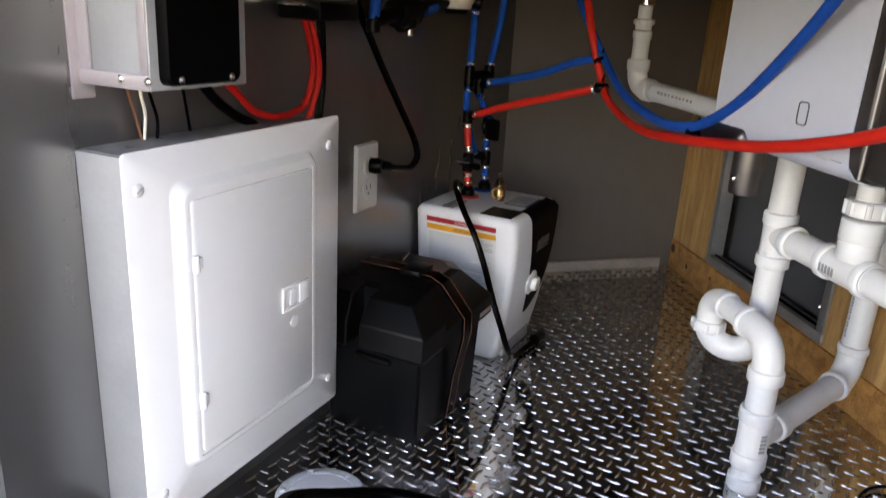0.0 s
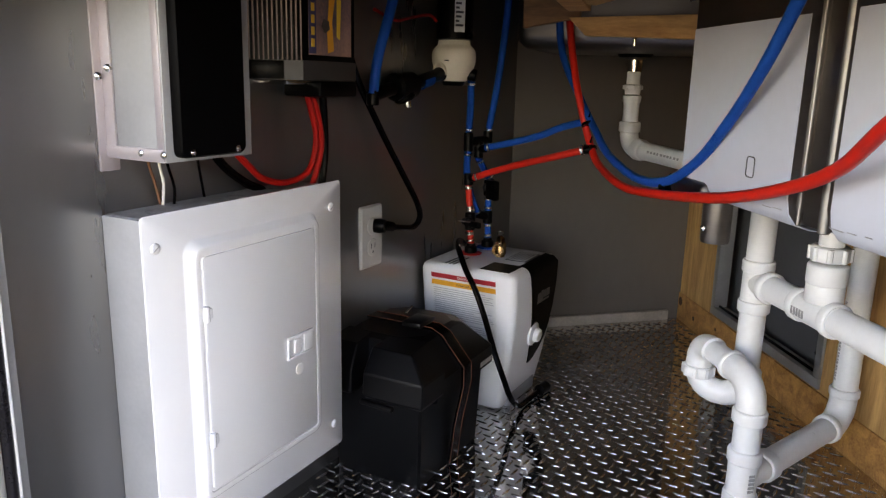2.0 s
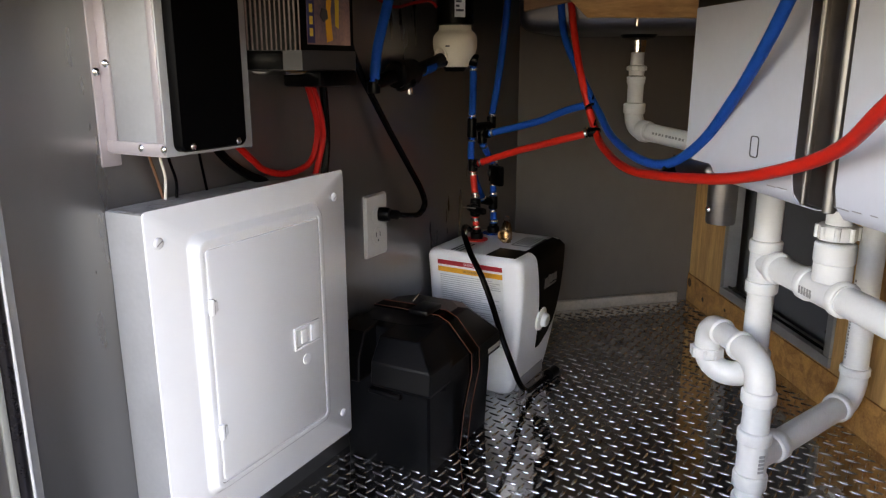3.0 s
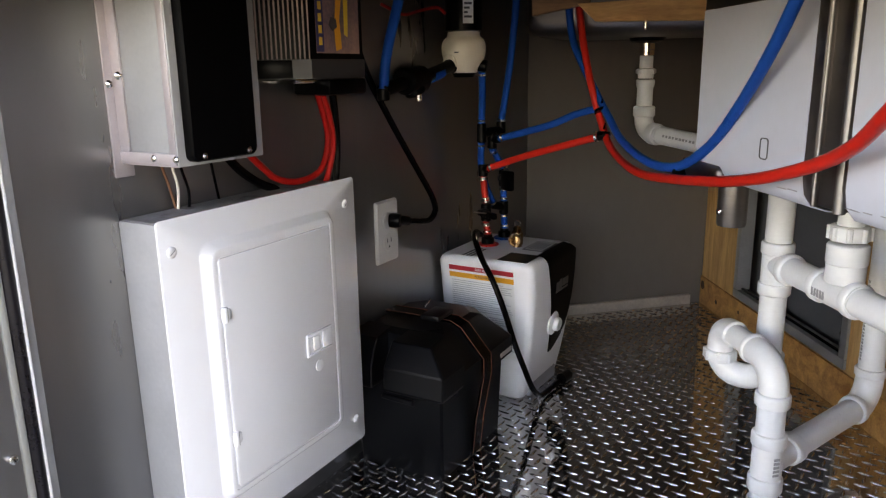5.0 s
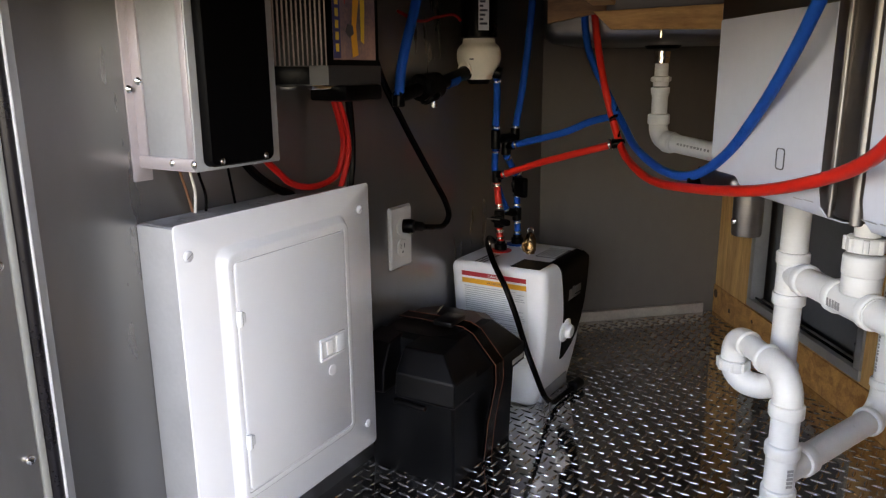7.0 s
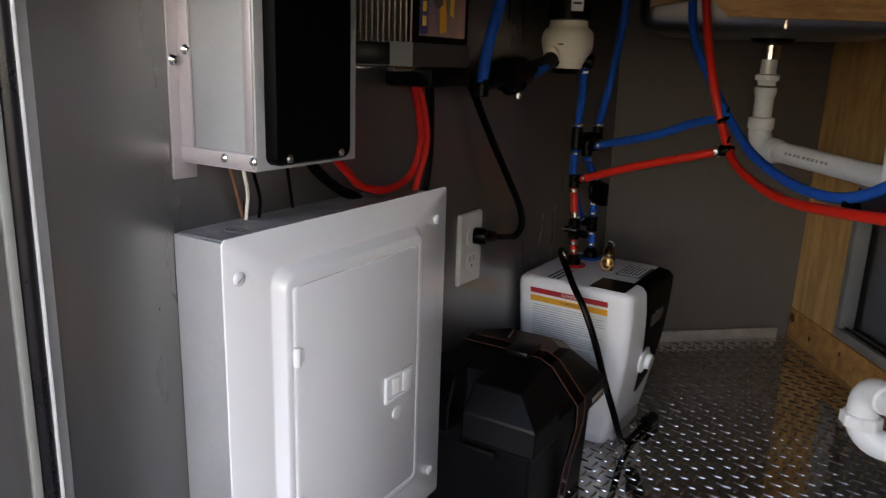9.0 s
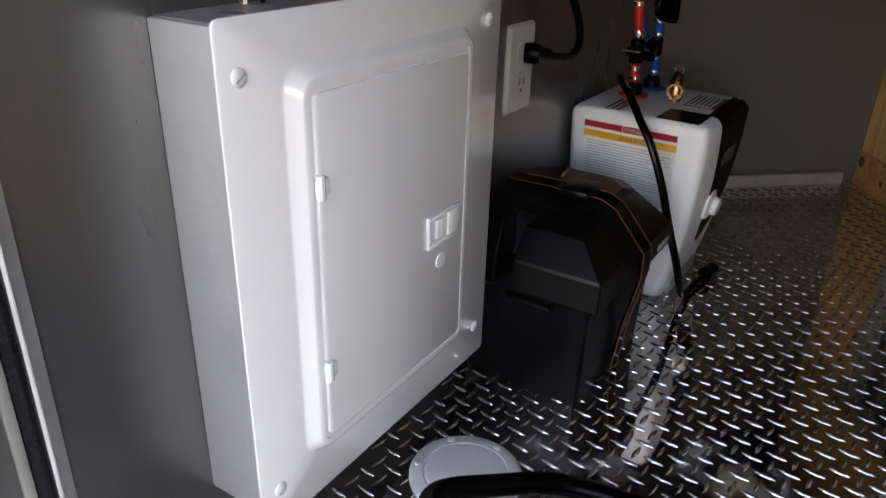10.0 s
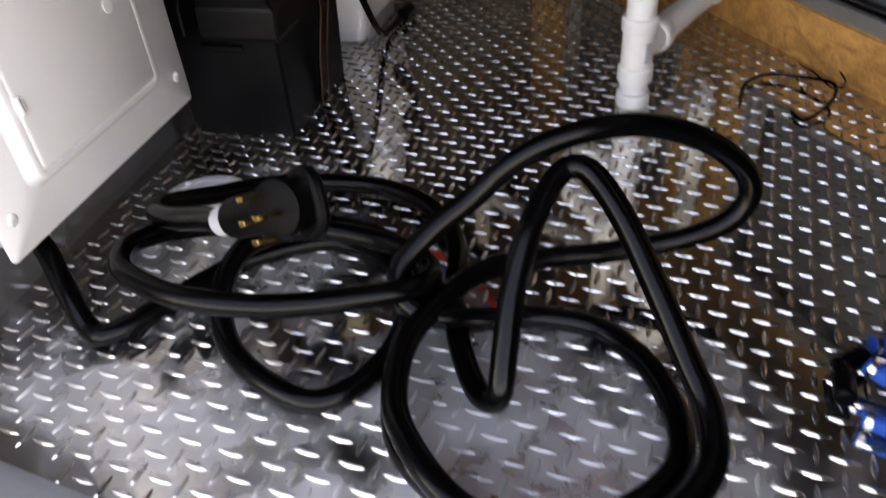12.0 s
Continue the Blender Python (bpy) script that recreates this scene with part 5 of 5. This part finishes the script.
fascia("sink_bearer", "pale pine bearer with a mitred end below the hand sink", [(-0.046, 0.7705), (0.290, 0.7625), (0.290, 0.812), (-0.080, 0.8035)], 0.0, 0.020, M_STUD)
# brace wood is darkened: its colour carries the shade under the counter
fascia("brace_board", "brown plywood brace sloping up to the pine bearer", [(-0.172, 0.785), (-0.060, 0.8045), (-0.060, 0.880), (-0.172, 0.880)], 0.021, 0.034, wood_mat("shade_darkened_wood", (0.13, 0.060, 0.026), (0.30, 0.150, 0.066), "x"))
bm = bmesh.new()
rod(bm, (-0.300, 1.66, 0.755), (-0.300, 1.66, 0.778), 0.0035, 10)
solo("threaded_stud", bm, M_CHROME, "short bright threaded stud below the pine bearer", "bolt")
ctop = prism([(-0.66, 1.62), (-0.215, 0.86), (0.35, 0.35), (0.75, 0.60), (0.30, 1.55), (-0.30, 2.30), (-0.66, 1.95)], 0.895, 0.915)
solo("counter_underside", ctop, M_PLY, "bare plywood counter board seen from below", "counter")

# ---------------------------------------------------------------- floor items
plate = thing("deck_plate", "round white deck inspection plate with screws set on the floor", "deck plate", (-0.543, 0.985, 0))
PC = Vector((-0.543, 0.998, 0))
bm = bmesh.new()
turned(bm, PC, UP, [(0, 0.0655), (0.003, 0.0655), (0.005, 0.063), (0.006, 0.050), (0.0045, 0.049), (0.0045, 0.047), (0.007, 0.046), (0.0075, 0.044)], 48)
part("plate", bm, M_DECK, plate)
for k in range(6):
    a = radians(20 + 60 * k)
    bm = bmesh.new()
    turned(bm, PC + Vector((0.057 * math.cos(a), 0.057 * math.sin(a), 0.0055)), UP, [(0, 0.005), (0.0015, 0.0045), (0.0025, 0.002)], 10)
    part("screw", bm, M_PLATE, plate)

shore = thing("shore_power_cord", "thick black shore power cord in loose coils with a brass-pinned plug", "power cord", (-0.2, 0.8, 0))
c_feed = [(-0.657, 0.819, 0.102), (-0.640, 0.814, 0.090), (-0.607, 0.794, 0.070), (-0.567, 0.760, 0.045), (-0.539, 0.740, 0.020), (-0.511, 0.743, 0.014), (-0.460, 0.829, 0.014), (-0.420, 0.880, 0.014), (-0.339, 0.926, 0.014), (-0.258, 0.902, 0.014), (-0.216, 0.831, 0.014), (-0.219, 0.750, 0.014), (-0.260, 0.693, 0.014), (-0.320, 0.703, 0.016), (-0.376, 0.739, 0.024), (-0.409, 0.800, 0.038), (-0.406, 0.861, 0.050), (-0.350, 0.897, 0.052), (-0.259, 0.892, 0.050), (-0.194, 0.848, 0.058)]
c_left = [(-0.194, 0.804, 0.068), (-0.245, 0.769, 0.076), (-0.312, 0.742, 0.081), (-0.383, 0.732, 0.085), (-0.443, 0.740, 0.088), (-0.491, 0.765, 0.090), (-0.504, 0.815, 0.083), (-0.461, 0.876, 0.060), (-0.360, 0.922, 0.045), (-0.259, 0.907, 0.040), (-0.193, 0.852, 0.032)]
c_low = [(-0.204, 0.780, 0.022), (-0.197, 0.709, 0.015), (-0.169, 0.648, 0.014), (-0.108, 0.607, 0.014), (-0.036, 0.602, 0.014), (0.031, 0.643, 0.014), (0.059, 0.700, 0.014), (0.037, 0.776, 0.014), (-0.014, 0.827, 0.014), (-0.076, 0.832, 0.018), (-0.137, 0.807, 0.030), (-0.194, 0.789, 0.050), (-0.215, 0.814, 0.074)]
c_high = [(-0.191, 0.846, 0.100), (-0.149, 0.874, 0.130), (-0.109, 0.891, 0.165), (-0.058, 0.906, 0.188), (-0.000, 0.928, 0.190), (0.057, 0.948, 0.170), (0.101, 0.954, 0.140), (0.117, 0.948, 0.112), (0.104, 0.940, 0.082), (0.058, 0.929, 0.060), (-0.014, 0.915, 0.045), (-0.086, 0.892, 0.045), (-0.148, 0.848, 0.050)]
c_arch = [(-0.189, 0.761, 0.048), (-0.187, 0.689, 0.042), (-0.159, 0.638, 0.042), (-0.108, 0.592, 0.042), (-0.047, 0.577, 0.042), (0.025, 0.593, 0.042), (0.072, 0.649, 0.042), (0.077, 0.701, 0.050), (0.056, 0.745, 0.072), (0.025, 0.795, 0.110), (-0.008, 0.840, 0.148), (-0.041, 0.871, 0.172), (-0.066, 0.867, 0.168), (-0.084, 0.816, 0.148), (-0.094, 0.773, 0.110), (-0.096, 0.736, 0.070), (-0.099, 0.710, 0.032), (-0.122, 0.730, 0.014), (-0.152, 0.791, 0.014)]
c_tail = [(-0.172, 0.862, 0.015), (-0.187, 0.943, 0.015), (-0.232, 1.008, 0.015), (-0.298, 1.043, 0.016), (-0.368, 1.042, 0.020), (-0.439, 1.012, 0.032), (-0.485, 0.951, 0.052), (-0.509, 0.891, 0.078), (-0.494, 0.846, 0.098), (-0.453, 0.816, 0.115), (-0.404, 0.797, 0.133), (-0.366, 0.780, 0.147)]
sc = part("cord", hose(bmesh.new(), c_feed + c_left + c_low + c_high + c_arch + c_tail, 0.0120, 14, 0.006), M_RUBBER, shore, angle=60)
pa, pb = Vector((-0.366, 0.780, 0.147)), Vector((-0.277, 0.740, 0.199))
pd = (pb - pa).normalized()
pa += pd * 0.007
bm = bmesh.new()
rod(bm, pa - pd * 0.015, pa + pd * 0.014, 0.0148, 16)
part("tag", bm, mat("dull_white_tape", (0.34, 0.345, 0.37), 0.5, 0.0, 0.15, 60), shore, "white wrap-round tag")
face = Vector((0.457, -0.705, 0.543)).normalized()
face = (face - pd * face.dot(pd) * 0.8).normalized()
pc = pa + pd * 0.098
bm = bmesh.new()
rod(bm, pa + pd * 0.012, pa + pd * 0.078, 0.0195, 18, 0.004)
turned(bm, pc - face * 0.022, face, [(0, 0.018), (0.006, 0.0225), (0.028, 0.0258), (0.034, 0.0246), (0.035, 0.0212)], 26)
pl = part("plug", bm, M_MATTE, shore, "black moulded plug body")
side = face.cross(pd).normalized()
bm = bmesh.new()
hose(bm, [pc + side * 0.022 + pd * 0.014 - face * 0.010, pc + side * 0.025 + pd * 0.028 - face * 0.010, pc + side * 0.016 + pd * 0.042 - face * 0.010, pc - side * 0.016 + pd * 0.042 - face * 0.010, pc - side * 0.025 + pd * 0.028 - face * 0.010, pc - side * 0.022 + pd * 0.014 - face * 0.010], 0.0062, 10)
part("pull_handle", bm, M_MATTE, pl)
for a, b in ((-0.018, 0.013), (0.000, -0.004), (-0.010, -0.023), (-0.024, -0.006)):
    q = pc + pd * a + side * b + face * 0.014
    part("prong", box((-0.0050, -0.0022, 0), (0.0050, 0.0022, 0.024), Matrix.Translation(q) @ Matrix((pd, side, face)).transposed().to_4x4(), 0.0006), M_PRONG, pl)

solo("loose_wire", hose(bmesh.new(), [(0.158, 1.354, 0.004), (0.169, 1.416, 0.006), (0.205, 1.452, 0.008), (0.256, 1.438, 0.012), (0.292, 1.399, 0.020), (0.277, 1.347, 0.012), (0.240, 1.310, 0.005), (0.227, 1.335, 0.004)], 0.0028, 8), M_RUBBER, "thin black loose wire curled on the floor by the plywood", "wire")
solo("loose_wire", hose(bmesh.new(), [(0.257, 1.484, 0.012), (0.269, 1.439, 0.020), (0.292, 1.403, 0.012), (0.313, 1.424, 0.012), (0.310, 1.460, 0.015)], 0.0014, 6), M_RUBBER, "fine dark wire end curled on the floor", "wire")

spare = thing("spare_pipe_fittings", "spare blue pipe offcuts with steel rings and a black tee", "pipe fitting", (0.245, 0.79, 0))
for a, b in (((0.223, 0.857, 0.012), (0.306, 0.865, 0.012)), ((0.208, 0.815, 0.026), (0.269, 0.777, 0.012)), ((0.199, 0.764, 0.012), (0.264, 0.738, 0.012))):
    bm = bmesh.new()
    rod(bm, a, b, 0.0085, 14)
    part("pipe_piece", bm, M_BLUE, spare, "blue pipe offcut")
    d = Vector(b) - Vector(a)
    ring_at(Vector(a) + d * 0.08, d, 0.0095, spare, 0.005)
    ring_at(Vector(a) + d * 0.92, d, 0.0095, spare, 0.005)
bm = bmesh.new()
rod(bm, (0.189, 0.819, 0.013), (0.214, 0.840, 0.013), 0.011, 14)
rod(bm, (0.193, 0.824, 0.013), (0.189, 0.781, 0.013), 0.010, 14)
part("tee_body", bm, M_BLACK, spare)
spare.location += Vector((0.010, -0.006, 0))

# ---------------------------------------------------------------- raised pattern of the floor plate
def lug_mesh():
    """A lens-shaped lug, arched along its length and rounded across."""
    half, wide, high, nu, nw = 0.0138, 0.0031, 0.0025, 8, 6
    v, f = [], []
    for q in range(nu + 1):
        u = -1 + 2 * q / nu
        for k in range(nw + 1):
            w = -1 + 2 * k / nw
            v.append((half * u, wide * (1 - u * u) * w, high * (1 - u**4) * (1 - w * w) ** 0.6))
    for q in range(nu):
        for k in range(nw):
            a = q * (nw + 1) + k
            f.append((a, a + nw + 1, a + nw + 2, a + 1))
    return np.array(v), f


def inside(x, y):
    if y < 0.612 - 0.1726 * (x + 0.70) + 0.012 or x < WX + 0.012 or x > 1.0:
        return False
    if (Vector((x, y, 0)) - V0).dot(nv) > -0.02:
        return False
    return (Vector((x, y, 0)) - Vector((*PLY_A, 0))).dot(BP) < -0.015


LV, LF = lug_mesh()
pitch, verts, faces = 0.031, [], []
a1, a2 = np.array((0.609, -0.793)), np.array((0.793, 0.609))
for kind, off, ang in ((0, 0.0, -7.5), (1, 0.5, 82.5)):
    c, s = math.cos(radians(ang)), math.sin(radians(ang))
    rot = np.array(((c, -s, 0), (s, c, 0), (0, 0, 1)))
    shape = LV @ rot.T
    for i in range(-70, 70):
        for j in range(-70, 70):
            p = np.array((-0.218, 1.303)) + a1 * pitch * (i + off) + a2 * pitch * (j + off)
            if inside(*p) and (p[0] - PC.x) ** 2 + (p[1] - PC.y) ** 2 > 0.066**2:
                n0 = len(verts)
                verts += [(x + p[0], y + p[1], z - 0.0001) for x, y, z in shape]
                faces += [tuple(n0 + k for k in f) for f in LF]
me = bpy.data.meshes.new("tread_pattern")
me.from_pydata(verts, [], faces)
finish(me, 80)
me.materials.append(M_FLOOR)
lugs = tagged(new("tread_pattern", me), "raised lozenge lugs of the aluminium tread plate", "tread pattern", kind="stuff")

rd = random.Random(11)
dv, df = [], []
for k in range(150):
    u, d = rd.uniform(0.02, 1.1), 0.012 + rd.random() ** 2 * 0.22
    p = Vector((*PLY_A, 0)) + EP * u - BP * d
    r, a = rd.uniform(0.0008, 0.0026), rd.uniform(0, 6.28)
    e, g = Vector((math.cos(a), math.sin(a), 0)) * r * rd.uniform(1, 2.2), Vector((-math.sin(a), math.cos(a), 0)) * r
    n0 = len(dv)
    dv += [p + e, p + g, p - e, p - g, p + UP * r * 0.8]
    df += [(n0, n0 + 1, n0 + 4), (n0 + 1, n0 + 2, n0 + 4), (n0 + 2, n0 + 3, n0 + 4), (n0 + 3, n0, n0 + 4)]
me = bpy.data.meshes.new("sawdust")
me.from_pydata(dv, [], df)
me.materials.append(M_STUD)
tagged(new("sawdust", me), "loose sawdust and wood crumbs along the plywood foot", "debris", kind="stuff")

for u, z, r in ((0.022, 0.058, 0.013), (0.120, 0.036, 0.007), (0.260, 0.052, 0.005)):
    bm = bmesh.new()
    turned(bm, mp_ @ Vector((u, -0.0062, z)), -BP, [(0, r), (0.0004, r * 0.96), (0.0006, r * 0.6)], 14)
    part("knot", bm, M_KNOT, bpy.data.objects["trim"])
